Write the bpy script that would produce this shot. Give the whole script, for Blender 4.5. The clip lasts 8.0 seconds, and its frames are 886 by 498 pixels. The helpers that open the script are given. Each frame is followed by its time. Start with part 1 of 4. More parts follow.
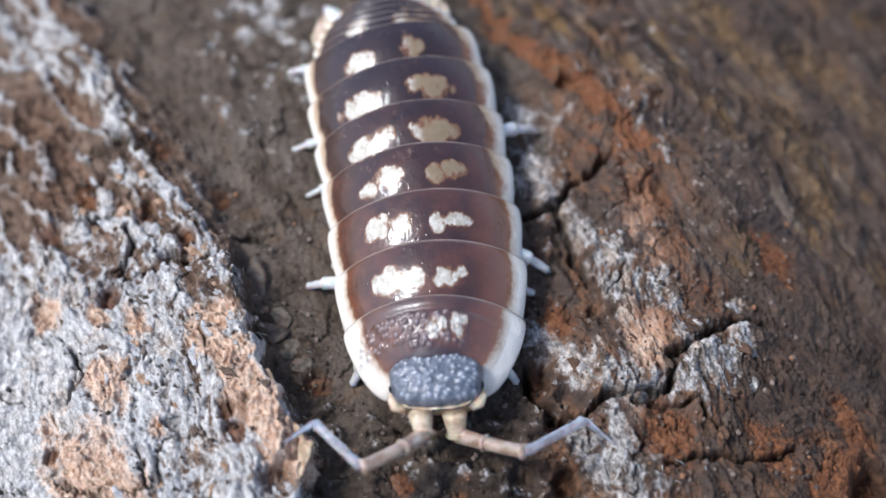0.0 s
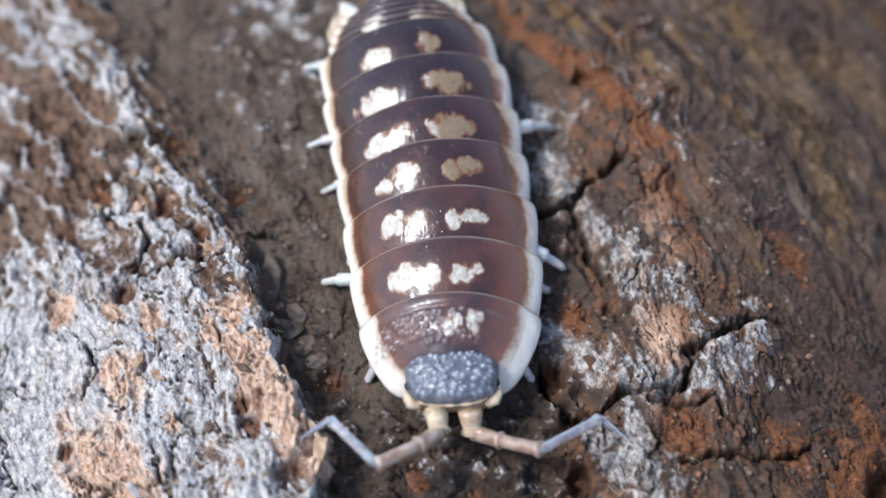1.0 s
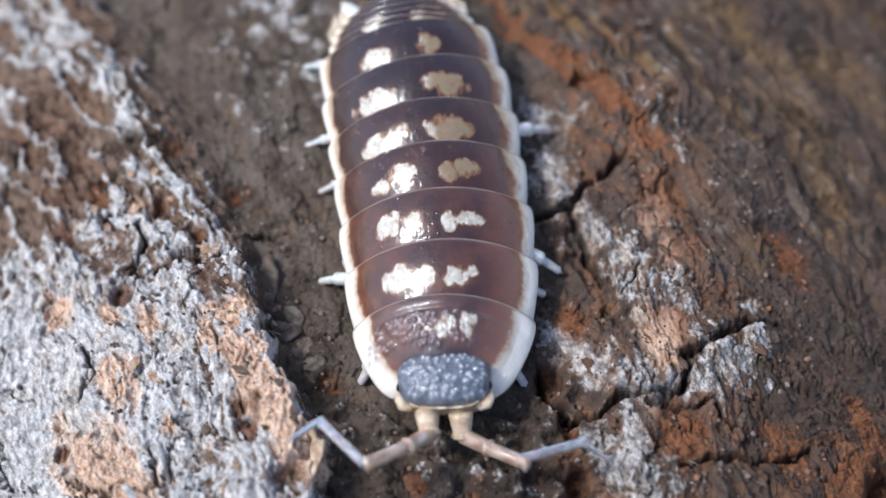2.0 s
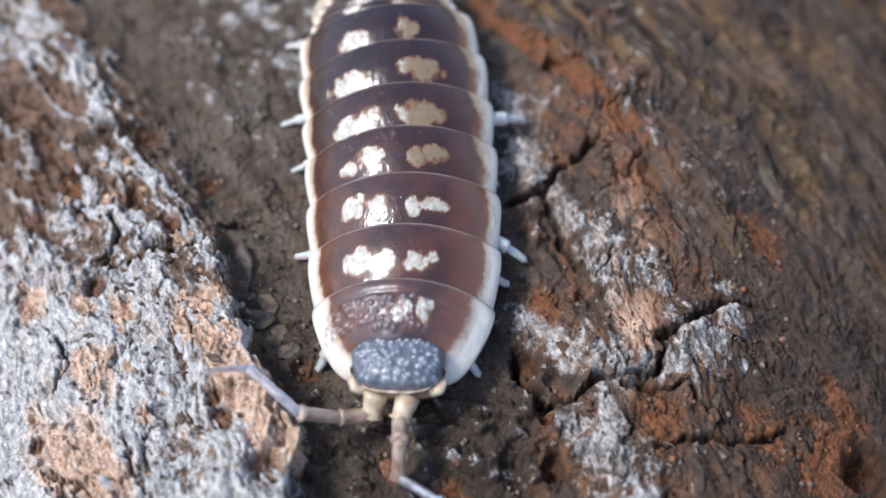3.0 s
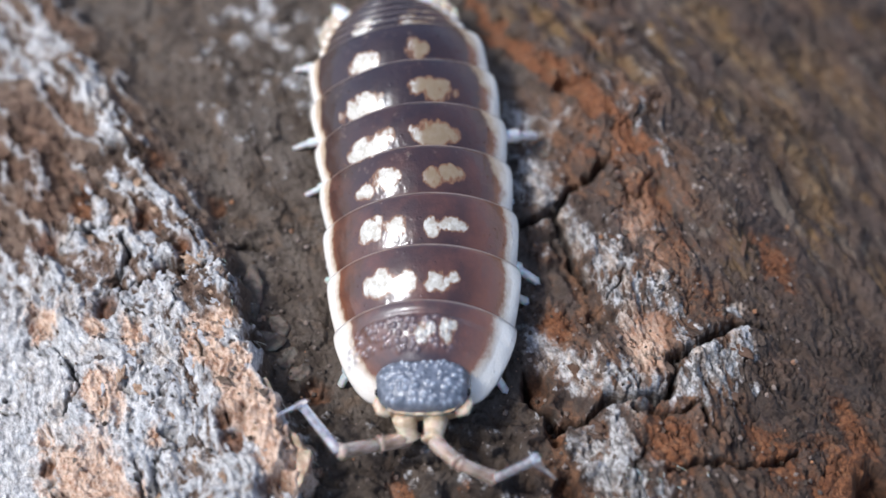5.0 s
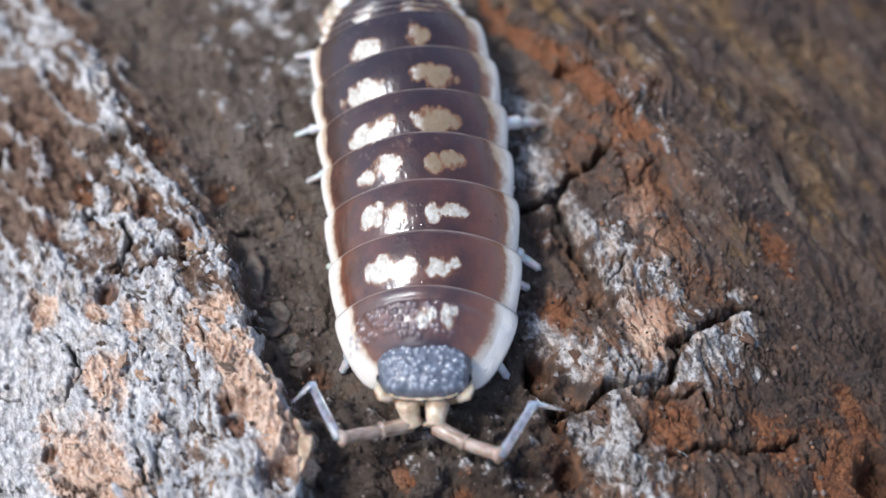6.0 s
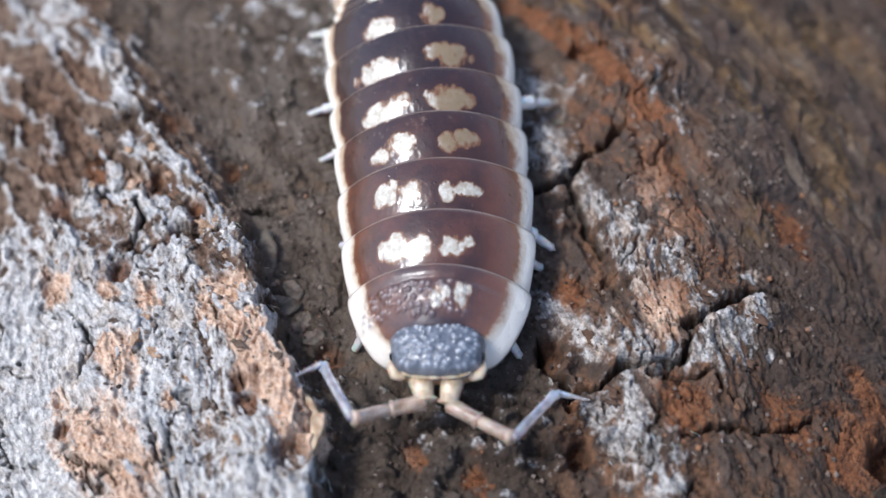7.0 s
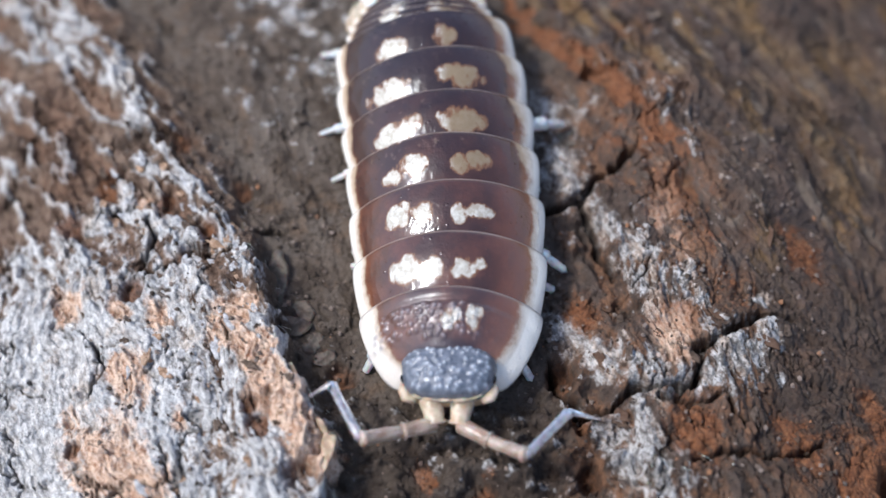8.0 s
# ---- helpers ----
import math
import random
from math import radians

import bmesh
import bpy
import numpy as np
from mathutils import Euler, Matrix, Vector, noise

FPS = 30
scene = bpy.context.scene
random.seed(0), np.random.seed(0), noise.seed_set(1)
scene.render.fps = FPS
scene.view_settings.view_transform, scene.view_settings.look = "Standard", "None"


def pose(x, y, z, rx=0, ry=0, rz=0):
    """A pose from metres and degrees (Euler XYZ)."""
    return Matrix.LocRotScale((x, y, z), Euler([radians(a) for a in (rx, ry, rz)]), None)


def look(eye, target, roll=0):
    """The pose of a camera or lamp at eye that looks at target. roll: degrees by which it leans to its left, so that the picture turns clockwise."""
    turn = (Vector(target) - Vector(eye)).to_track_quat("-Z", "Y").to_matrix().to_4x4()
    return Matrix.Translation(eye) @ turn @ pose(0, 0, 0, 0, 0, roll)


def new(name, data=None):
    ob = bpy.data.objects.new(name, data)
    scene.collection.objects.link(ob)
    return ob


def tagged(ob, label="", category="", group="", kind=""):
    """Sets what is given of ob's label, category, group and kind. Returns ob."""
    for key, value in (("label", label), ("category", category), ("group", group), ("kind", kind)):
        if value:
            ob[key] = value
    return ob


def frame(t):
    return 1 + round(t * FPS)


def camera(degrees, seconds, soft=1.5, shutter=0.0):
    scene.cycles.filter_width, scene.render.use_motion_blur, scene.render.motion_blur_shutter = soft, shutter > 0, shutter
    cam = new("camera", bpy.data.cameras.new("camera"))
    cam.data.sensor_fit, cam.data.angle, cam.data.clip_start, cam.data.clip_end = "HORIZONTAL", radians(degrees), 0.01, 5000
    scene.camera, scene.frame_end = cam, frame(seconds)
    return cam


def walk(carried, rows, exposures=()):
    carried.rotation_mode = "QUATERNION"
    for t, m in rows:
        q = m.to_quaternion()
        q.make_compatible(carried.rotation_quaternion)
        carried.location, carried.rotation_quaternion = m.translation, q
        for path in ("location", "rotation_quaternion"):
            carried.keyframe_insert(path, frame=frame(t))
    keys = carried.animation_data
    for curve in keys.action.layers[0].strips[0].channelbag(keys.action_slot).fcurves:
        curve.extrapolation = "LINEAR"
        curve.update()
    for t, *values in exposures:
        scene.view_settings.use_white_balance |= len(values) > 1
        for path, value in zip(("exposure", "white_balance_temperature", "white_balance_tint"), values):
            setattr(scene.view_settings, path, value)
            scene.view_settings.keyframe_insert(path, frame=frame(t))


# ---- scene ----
# All lengths below are in millimetres and go through MM.
MM = 0.001
cam = camera(30, 8.0, soft=1.6)
cam.data.dof.use_dof = True
cam.data.dof.focus_distance = 62.5 * MM
cam.data.dof.aperture_fstop = 31.0
PATH = [
    (0.0, look((0.000 * MM, -32.850 * MM, 56.898 * MM), (0.000 * MM, 0.000 * MM, 0.000 * MM), 0.00)),
    (0.2, look((-0.212 * MM, -32.798 * MM, 56.784 * MM), (-0.353 * MM, 0.045 * MM, -0.118 * MM), -0.05)),
    (0.5, look((-0.456 * MM, -32.962 * MM, 56.692 * MM), (-0.761 * MM, -0.228 * MM, -0.272 * MM), -0.02)),
    (0.8, look((-0.421 * MM, -32.989 * MM, 56.661 * MM), (-0.701 * MM, -0.278 * MM, -0.316 * MM), -0.07)),
    (1.0, look((-0.367 * MM, -32.838 * MM, 56.727 * MM), (-0.612 * MM, -0.032 * MM, -0.196 * MM), -0.14)),
    (1.5, look((-0.404 * MM, -32.750 * MM, 56.613 * MM), (-0.673 * MM, 0.067 * MM, -0.303 * MM), -0.03)),
    (1.7, look((-0.461 * MM, -32.646 * MM, 56.624 * MM), (-0.768 * MM, 0.226 * MM, -0.260 * MM), -0.07)),
    (2.8, look((0.347 * MM, -32.997 * MM, 56.429 * MM), (0.578 * MM, -0.357 * MM, -0.588 * MM), -0.08)),
    (3.0, look((0.296 * MM, -32.972 * MM, 56.376 * MM), (0.493 * MM, -0.335 * MM, -0.644 * MM), -0.25)),
    (3.2, look((0.280 * MM, -32.956 * MM, 56.485 * MM), (0.466 * MM, -0.279 * MM, -0.511 * MM), -0.25)),
    (3.5, look((0.052 * MM, -33.137 * MM, 56.257 * MM), (0.087 * MM, -0.615 * MM, -0.829 * MM), -0.32)),
    (3.8, look((-0.226 * MM, -32.765 * MM, 56.502 * MM), (-0.377 * MM, 0.013 * MM, -0.437 * MM), -0.24)),
    (4.0, look((-0.146 * MM, -32.549 * MM, 56.742 * MM), (-0.244 * MM, 0.406 * MM, -0.095 * MM), -0.32)),
    (4.2, look((0.018 * MM, -32.386 * MM, 56.846 * MM), (0.031 * MM, 0.681 * MM, 0.073 * MM), -0.21)),
    (4.5, look((0.339 * MM, -32.191 * MM, 56.993 * MM), (0.565 * MM, 1.015 * MM, 0.302 * MM), -0.36)),
    (4.7, look((0.157 * MM, -32.259 * MM, 56.820 * MM), (0.261 * MM, 0.863 * MM, 0.081 * MM), -0.38)),
    (5.8, look((-0.025 * MM, -32.941 * MM, 56.350 * MM), (-0.042 * MM, -0.295 * MM, -0.665 * MM), -0.50)),
    (6.0, look((0.014 * MM, -32.799 * MM, 56.460 * MM), (0.024 * MM, -0.051 * MM, -0.496 * MM), -0.52)),
    (6.2, look((0.057 * MM, -32.896 * MM, 56.430 * MM), (0.095 * MM, -0.204 * MM, -0.559 * MM), -0.50)),
    (6.5, look((-0.166 * MM, -32.949 * MM, 56.276 * MM), (-0.276 * MM, -0.328 * MM, -0.754 * MM), -0.48)),
    (7.0, look((-0.300 * MM, -33.146 * MM, 56.089 * MM), (-0.499 * MM, -0.678 * MM, -1.027 * MM), -0.47)),
    (7.2, look((-0.319 * MM, -33.293 * MM, 55.994 * MM), (-0.532 * MM, -0.927 * MM, -1.180 * MM), -0.49)),
    (7.5, look((-0.383 * MM, -32.928 * MM, 56.205 * MM), (-0.638 * MM, -0.317 * MM, -0.830 * MM), -0.47)),
    (8.0, look((-0.568 * MM, -32.700 * MM, 56.320 * MM), (-0.946 * MM, 0.058 * MM, -0.630 * MM), -0.44)),
]
walk(cam, PATH, [(0.0, 0.66, 5980, 8), (8.0, 0.66, 5980, 8)])

# ---- daylight ----
world = bpy.data.worlds.new("sky")
scene.world = world
world.use_nodes = True
wn = world.node_tree.nodes
sky = wn.new("ShaderNodeTexSky")
sky.sky_type, sky.sun_disc = "NISHITA", False
SUN_FROM = Vector((-0.545, -0.06, 0.835)).normalized()
sky.air_density, sky.dust_density, sky.ozone_density = 0.8, 2.0, 0.8
sky.sun_elevation = math.asin(SUN_FROM.z)
sky.sun_rotation = math.atan2(SUN_FROM.x, SUN_FROM.y)
world.node_tree.links.new(sky.outputs["Color"], wn["Background"].inputs["Color"])
wn["Background"].inputs["Strength"].default_value = 0.15
sun = new("sun", bpy.data.lights.new("sun", "SUN"))
sun.data.energy, sun.data.angle, sun.data.color = 2.12, radians(11.0), (1.0, 0.985, 0.965)
sun.matrix_basis = look(SUN_FROM, (0, 0, 0))


# ---- materials ----
class Net:
    """Short hand for building node trees."""

    def __init__(self, name):
        self.mat = bpy.data.materials.new(name)
        self.mat.use_nodes = True
        self.nodes, self.links = self.mat.node_tree.nodes, self.mat.node_tree.links
        self.bsdf = self.nodes["Principled BSDF"]
        self.place = self.nodes.new("ShaderNodeTexCoord").outputs["Object"]

    def put(self, socket, value):
        if hasattr(value, "is_linked"):
            self.links.new(value, socket)
        else:
            socket.default_value = value

    def attr(self, name):
        n = self.nodes.new("ShaderNodeAttribute")
        n.attribute_name = name
        return n.outputs["Fac"]

    def grain(self, size, detail=4.0, rough=0.6, stretch=None, turn=0.0):
        n = self.nodes.new("ShaderNodeTexNoise")
        n.inputs["Scale"].default_value = 1.0 / (size * MM)
        n.inputs["Detail"].default_value, n.inputs["Roughness"].default_value = detail, rough
        src = self.place
        if stretch:
            m = self.nodes.new("ShaderNodeMapping")
            m.inputs["Rotation"].default_value = (0, 0, radians(turn))
            self.links.new(src, m.inputs["Vector"])
            m2 = self.nodes.new("ShaderNodeMapping")
            m2.inputs["Scale"].default_value = stretch
            self.links.new(m.outputs[0], m2.inputs["Vector"])
            src = m2.outputs[0]
        self.links.new(src, n.inputs["Vector"])
        return n.outputs["Fac"]

    def spots(self, size, feature="F1"):
        n = self.nodes.new("ShaderNodeTexVoronoi")
        n.feature = feature
        n.inputs["Scale"].default_value = 1.0 / (size * MM)
        self.links.new(self.place, n.inputs["Vector"])
        return n.outputs["Distance"]

    def ramp(self, fac, lo, hi, a=0.0, b=1.0):
        n = self.nodes.new("ShaderNodeMapRange")
        n.interpolation_type = "SMOOTHSTEP"
        for k, v in zip(("Value", "From Min", "From Max", "To Min", "To Max"), (fac, lo, hi, a, b)):
            self.put(n.inputs[k], v)
        return n.outputs[0]

    def calc(self, op, a, b=0.0):
        n = self.nodes.new("ShaderNodeMath")
        n.operation, n.use_clamp = op, False
        self.put(n.inputs[0], a), self.put(n.inputs[1], b)
        return n.outputs[0]

    def mix(self, fac, a, b):
        n = self.nodes.new("ShaderNodeMix")
        n.data_type = "RGBA"
        self.put(n.inputs[0], fac)
        self.put(n.inputs[6], (*a, 1) if isinstance(a, tuple) else a)
        self.put(n.inputs[7], (*b, 1) if isinstance(b, tuple) else b)
        return n.outputs[2]

    def bump(self, height, strength, depth, normal=None):
        n = self.nodes.new("ShaderNodeBump")
        n.inputs["Strength"].default_value, n.inputs["Distance"].default_value = strength, depth * MM
        self.links.new(height, n.inputs["Height"])
        if normal:
            self.links.new(normal, n.inputs["Normal"])
        return n.outputs[0]

    def done(self, **kw):
        for k, v in kw.items():
            self.put(self.bsdf.inputs[k.replace("_", " ")], (*v, 1) if isinstance(v, tuple) and len(v) == 3 and "Radius" not in k else v)
        return self.mat


def bark_material():
    n = Net("bark")
    fib = n.grain(0.6, 6, 0.65, (1, 0.3, 1), -27)
    big, mid, fine, dust = n.grain(3.0, 4), n.grain(0.55, 5, 0.7), n.grain(0.16, 5, 0.7), n.grain(0.26, 6, 0.8, (1, 0.5, 1), -30)
    # dull floor of the furrow and bare bark
    brown = n.mix(n.ramp(fib, 0.36, 0.64), (0.070, 0.050, 0.036), (0.132, 0.100, 0.076))
    brown = n.mix(n.ramp(big, 0.42, 0.62, 0.0, 0.6), brown, (0.150, 0.120, 0.096))
    brown = n.mix(n.ramp(n.grain(1.1, 5, 0.65), 0.52, 0.68, 0.0, 0.5), brown, (0.150, 0.088, 0.048))
    brown = n.mix(n.ramp(n.grain(0.9, 5, 0.7), 0.52, 0.64, 0.0, 0.75), brown, (0.034, 0.023, 0.016))
    brown = n.mix(n.ramp(fine, 0.48, 0.66, 0.0, 0.35), brown, (0.048, 0.034, 0.025))
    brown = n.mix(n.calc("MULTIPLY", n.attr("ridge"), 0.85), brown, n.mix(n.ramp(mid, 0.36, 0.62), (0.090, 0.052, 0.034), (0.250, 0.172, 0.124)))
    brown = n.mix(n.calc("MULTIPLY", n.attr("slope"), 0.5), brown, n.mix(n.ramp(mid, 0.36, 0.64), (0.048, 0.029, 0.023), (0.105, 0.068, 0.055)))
    # long ochre, grey-pink and dark streaks of the far slope
    far = n.attr("back")
    for size, turn, lo, much, tint in ((1.9, -30, 0.49, 0.85, (0.074, 0.054, 0.047)), (1.6, -27, 0.53, 0.90, (0.185, 0.110, 0.046)),
                                       (0.7, -33, 0.55, 0.70, (0.210, 0.165, 0.125)), (1.6, -31, 0.54, 0.90, (0.034, 0.024, 0.021))):
        streak = n.calc("MULTIPLY", n.ramp(n.grain(size, 5, 0.62, (1, 0.22, 1), turn), lo, lo + 0.09), far)
        brown = n.mix(n.calc("MULTIPLY", streak, much), brown, tint)
    ochre = n.calc("MULTIPLY", n.attr("ochre"), n.ramp(n.grain(0.8, 5, 0.62, (1, 0.3, 1), -30), 0.36, 0.60))
    brown = n.mix(n.calc("MULTIPLY", ochre, 0.8), brown, n.mix(n.ramp(mid, 0.4, 0.6), (0.165, 0.092, 0.038), (0.265, 0.178, 0.100)))
    # painted shade darkens the brown of furrow, hollows and far right
    brown = n.mix(n.calc("MULTIPLY", n.attr("shade_tone"), 0.85), brown, (0.044, 0.030, 0.022))
    rusty = n.calc("MULTIPLY", n.ramp(n.grain(1.2, 6, 0.7, (1, 0.5, 1), -20), 0.45, 0.61), n.attr("russet"))
    brown = n.mix(n.calc("MULTIPLY", rusty, 0.8), brown, n.mix(n.ramp(fine, 0.3, 0.7), (0.105, 0.046, 0.024), (0.29, 0.150, 0.080)))
    # grey crust, cooler on the broken ridge, darker and browner on the slope
    grey = n.mix(n.ramp(dust, 0.34, 0.66), (0.250, 0.230, 0.218), (0.78, 0.740, 0.700))
    grey = n.mix(n.ramp(n.grain(1.3, 4), 0.46, 0.62, 0.0, 0.45), grey, n.mix(n.ramp(dust, 0.34, 0.66), (0.196, 0.196, 0.197), (0.67, 0.665, 0.655)))
    grey = n.mix(n.ramp(n.grain(1.7, 5, 0.65), 0.52, 0.66, 0.0, 0.6), grey, n.mix(n.ramp(dust, 0.34, 0.66), (0.210, 0.150, 0.105), (0.72, 0.59, 0.47)))
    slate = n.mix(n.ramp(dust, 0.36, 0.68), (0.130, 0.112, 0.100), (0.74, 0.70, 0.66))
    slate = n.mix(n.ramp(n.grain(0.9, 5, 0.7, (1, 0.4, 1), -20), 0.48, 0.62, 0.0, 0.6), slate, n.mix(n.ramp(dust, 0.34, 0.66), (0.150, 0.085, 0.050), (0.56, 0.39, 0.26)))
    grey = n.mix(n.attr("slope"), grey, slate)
    pale = n.calc("ADD", n.attr("crest"), n.calc("MULTIPLY", n.calc("SUBTRACT", mid, 0.5), 1.5))
    pale = n.calc("ADD", pale, n.calc("MULTIPLY", n.calc("SUBTRACT", fib, 0.5), 0.9))
    col = n.mix(n.ramp(pale, 0.26, 0.74), brown, grey)
    # rust-red bark laid bare, peach where strong sunlight is painted into it
    orange = n.mix(n.ramp(fine, 0.30, 0.70), (0.085, 0.032, 0.016), (0.29, 0.120, 0.052))
    orange = n.mix(n.ramp(mid, 0.50, 0.74, 0.0, 0.6), orange, (0.36, 0.20, 0.11))
    orange = n.mix(n.ramp(n.attr("chip"), 0.2, 0.9, 0.0, 0.4), orange, (0.19, 0.070, 0.030))
    peach = n.mix(n.ramp(dust, 0.34, 0.62), (0.45, 0.225, 0.125), (0.86, 0.65, 0.49))
    peach = n.mix(n.ramp(mid, 0.52, 0.70, 0.0, 0.5), peach, (0.84, 0.68, 0.54))
    orange = n.mix(n.calc("MULTIPLY", n.attr("sunlit_peach"), 0.92), orange, peach)
    peel = n.calc("ADD", n.attr("peel"), n.calc("MULTIPLY", n.calc("SUBTRACT", n.attr("chip"), 0.5), 0.4))
    peel = n.calc("ADD", peel, n.calc("MULTIPLY", n.calc("SUBTRACT", n.grain(0.8, 6, 0.75, (1, 0.6, 1), -27), 0.5), 2.0))
    col = n.mix(n.ramp(peel, 0.34, 0.95, 0.0, 0.94), col, orange)
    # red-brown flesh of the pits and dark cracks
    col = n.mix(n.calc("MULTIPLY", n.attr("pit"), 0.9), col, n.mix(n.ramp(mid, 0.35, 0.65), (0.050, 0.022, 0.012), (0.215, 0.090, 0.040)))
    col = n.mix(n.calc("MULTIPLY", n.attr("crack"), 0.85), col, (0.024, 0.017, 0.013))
    b1 = n.bump(n.grain(0.26, 6, 0.72, (1, 0.45, 1), -27), 0.95, 0.17)
    b2 = n.bump(n.grain(0.07, 3, 0.6), 0.6, 0.03, b1)
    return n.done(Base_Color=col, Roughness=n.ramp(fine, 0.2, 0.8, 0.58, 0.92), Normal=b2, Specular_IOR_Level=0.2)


def shell_material(name, grain_depth, coat, haze):
    """Brown glossy cuticle with cream markings and cream margins."""
    n = Net(name)
    tone = n.grain(1.3, 4)
    brown = n.mix(n.ramp(tone, 0.35, 0.68), (0.056, 0.026, 0.021), (0.130, 0.050, 0.032))
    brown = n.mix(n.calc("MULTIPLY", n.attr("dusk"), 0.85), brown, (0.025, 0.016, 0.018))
    # orange-brown flanks, with the right side's translucent glow painted in
    brown = n.mix(n.calc("MULTIPLY", n.attr("flank_glow"), n.ramp(n.attr("dusk"), 0.1, 0.9, 0.75, 0.22)), brown, (0.240, 0.086, 0.036))
    mark = n.calc("ADD", n.attr("mark"), n.calc("MULTIPLY", n.calc("MULTIPLY", n.calc("SUBTRACT", n.grain(0.48, 4, 0.55, (1, 0.6, 1)), 0.5), 3.0), n.ramp(n.attr("mark"), 0.0, 0.3)))
    cream = n.mix(n.ramp(n.grain(0.25, 3), 0.35, 0.7), (0.42, 0.365, 0.29), (0.66, 0.62, 0.54))
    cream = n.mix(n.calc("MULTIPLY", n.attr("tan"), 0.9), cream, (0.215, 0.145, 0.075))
    halo = n.mix(n.ramp(mark, 0.15, 0.50, 0.0, 0.7), brown, (0.235, 0.110, 0.048))
    col = n.mix(n.ramp(mark, 0.40, 0.78), halo, cream)
    side = n.calc("ADD", n.attr("margin"), n.calc("MULTIPLY", n.calc("SUBTRACT", n.grain(0.4, 4), 0.5), 0.5))
    col = n.mix(n.calc("MULTIPLY", n.ramp(side, 0.0, 0.4), n.ramp(n.attr("flank_glow"), 0.0, 1.0, 0.25, 0.85)), col, (0.25, 0.090, 0.036))
    inner = n.calc("MULTIPLY", n.ramp(n.calc("ADD", side, n.calc("MULTIPLY", n.attr("blotch"), -0.45)), 0.04, 0.30), 0.85)
    col = n.mix(inner, col, (0.50, 0.36, 0.235))
    col = n.mix(n.ramp(side, 0.32, 0.95), col, (0.84, 0.74, 0.63))
    col = n.mix(n.calc("MULTIPLY", n.attr("rim"), 0.6), col, (0.46, 0.35, 0.29))
    # dark gap behind the head, its shade painted on the first plate
    col = n.mix(n.calc("MULTIPLY", n.attr("gap_shade"), 0.85), col, (0.035, 0.018, 0.020))
    # sparkles on the wart tops, painted as a paler colour
    col = n.mix(n.calc("MULTIPLY", n.attr("wart_glint"), 0.7), col, (0.30, 0.25, 0.25))
    b = n.bump(n.grain(0.7, 3), 0.65, 0.10)
    b = n.bump(n.grain(0.30, 3, 0.6, (1, 0.18, 1)), 0.4, 0.05, b)
    b = n.bump(n.ramp(n.spots(0.38), 0.02, 0.20, 1.0, 0.0), 0.5, 0.045, b)
    b = n.bump(n.grain(0.09, 3), grain_depth, 0.03, b)
    return n.done(Base_Color=col, Roughness=n.ramp(n.grain(0.6, 4), 0.3, 0.7, 0.07, 0.17), Normal=b,
                  Specular_IOR_Level=0.55, Coat_Weight=n.ramp(n.attr("dusk"), 0.2, 0.8, coat, 0.08), Coat_Roughness=haze, Subsurface_Weight=0.18, Subsurface_Scale=0.5 * MM, Subsurface_Radius=(1.0, 0.85, 0.7))


def head_material():
    n = Net("head_shell")
    col = n.mix(n.ramp(n.grain(0.3, 4), 0.35, 0.65), (0.075, 0.082, 0.102), (0.165, 0.175, 0.205))
    # paler warts of the head, their glints painted in
    col = n.mix(n.calc("MULTIPLY", n.attr("wart_glint"), 0.85), col, (0.36, 0.38, 0.42))
    col = n.mix(n.ramp(n.attr("mark"), 0.4, 0.7), col, (0.45, 0.30, 0.17))
    b = n.bump(n.grain(0.08, 3), 0.5, 0.03)
    return n.done(Base_Color=col, Roughness=0.24, Normal=b, Specular_IOR_Level=0.7, Coat_Weight=0.3, Coat_Roughness=0.3)


def limb_material(name, a, b, rough=0.35, clear=0.0):
    n = Net(name)
    col = n.mix(n.ramp(n.grain(0.35, 4), 0.35, 0.65), a, b)
    return n.done(Base_Color=col, Roughness=rough, Subsurface_Weight=0.35, Subsurface_Scale=0.3 * MM,
                  Normal=n.bump(n.grain(0.1, 3), 0.4, 0.02), Transmission_Weight=clear)


BARK = bark_material()
SHELL = shell_material("shell", 0.25, 0.38, 0.28)
SHELL_ROUGH = shell_material("rough_shell", 0.6, 0.95, 0.40)
HEAD = head_material()
CREAM = limb_material("cream_limb", (0.44, 0.31, 0.19), (0.68, 0.55, 0.40), 0.32, 0.15)
TAN = limb_material("tan_limb", (0.31, 0.20, 0.135), (0.54, 0.41, 0.32), 0.28, 0.3)
GREY = limb_material("grey_limb", (0.42, 0.40, 0.44), (0.70, 0.68, 0.74), 0.16, 0.72)
WHITE = limb_material("white_limb", (0.58, 0.56, 0.53), (0.82, 0.80, 0.77), 0.3, 0.2)
EYE = Net("eye").done(Base_Color=(0.01, 0.01, 0.012), Roughness=0.15)


# ---- bark ----
def lattice(x, y, seed):
    """Smooth gradient noise, about -0.7 to 0.7."""
    rng = np.random.RandomState(seed)
    perm = np.tile(rng.permutation(512), 3)
    ang = rng.rand(512) * 2 * np.pi
    xi, yi = np.floor(x).astype(int), np.floor(y).astype(int)
    fx, fy = x - xi, y - yi
    u, v = fx ** 3 * (fx * (fx * 6 - 15) + 10), fy ** 3 * (fy * (fy * 6 - 15) + 10)

    def corner(i, j):
        g = ang[perm[perm[(xi + i) & 511] + ((yi + j) & 511)]]
        return np.cos(g) * (fx - i) + np.sin(g) * (fy - j)

    a = corner(0, 0) * (1 - u) + corner(1, 0) * u
    b = corner(0, 1) * (1 - u) + corner(1, 1) * u
    return (a * (1 - v) + b * v) * 1.4


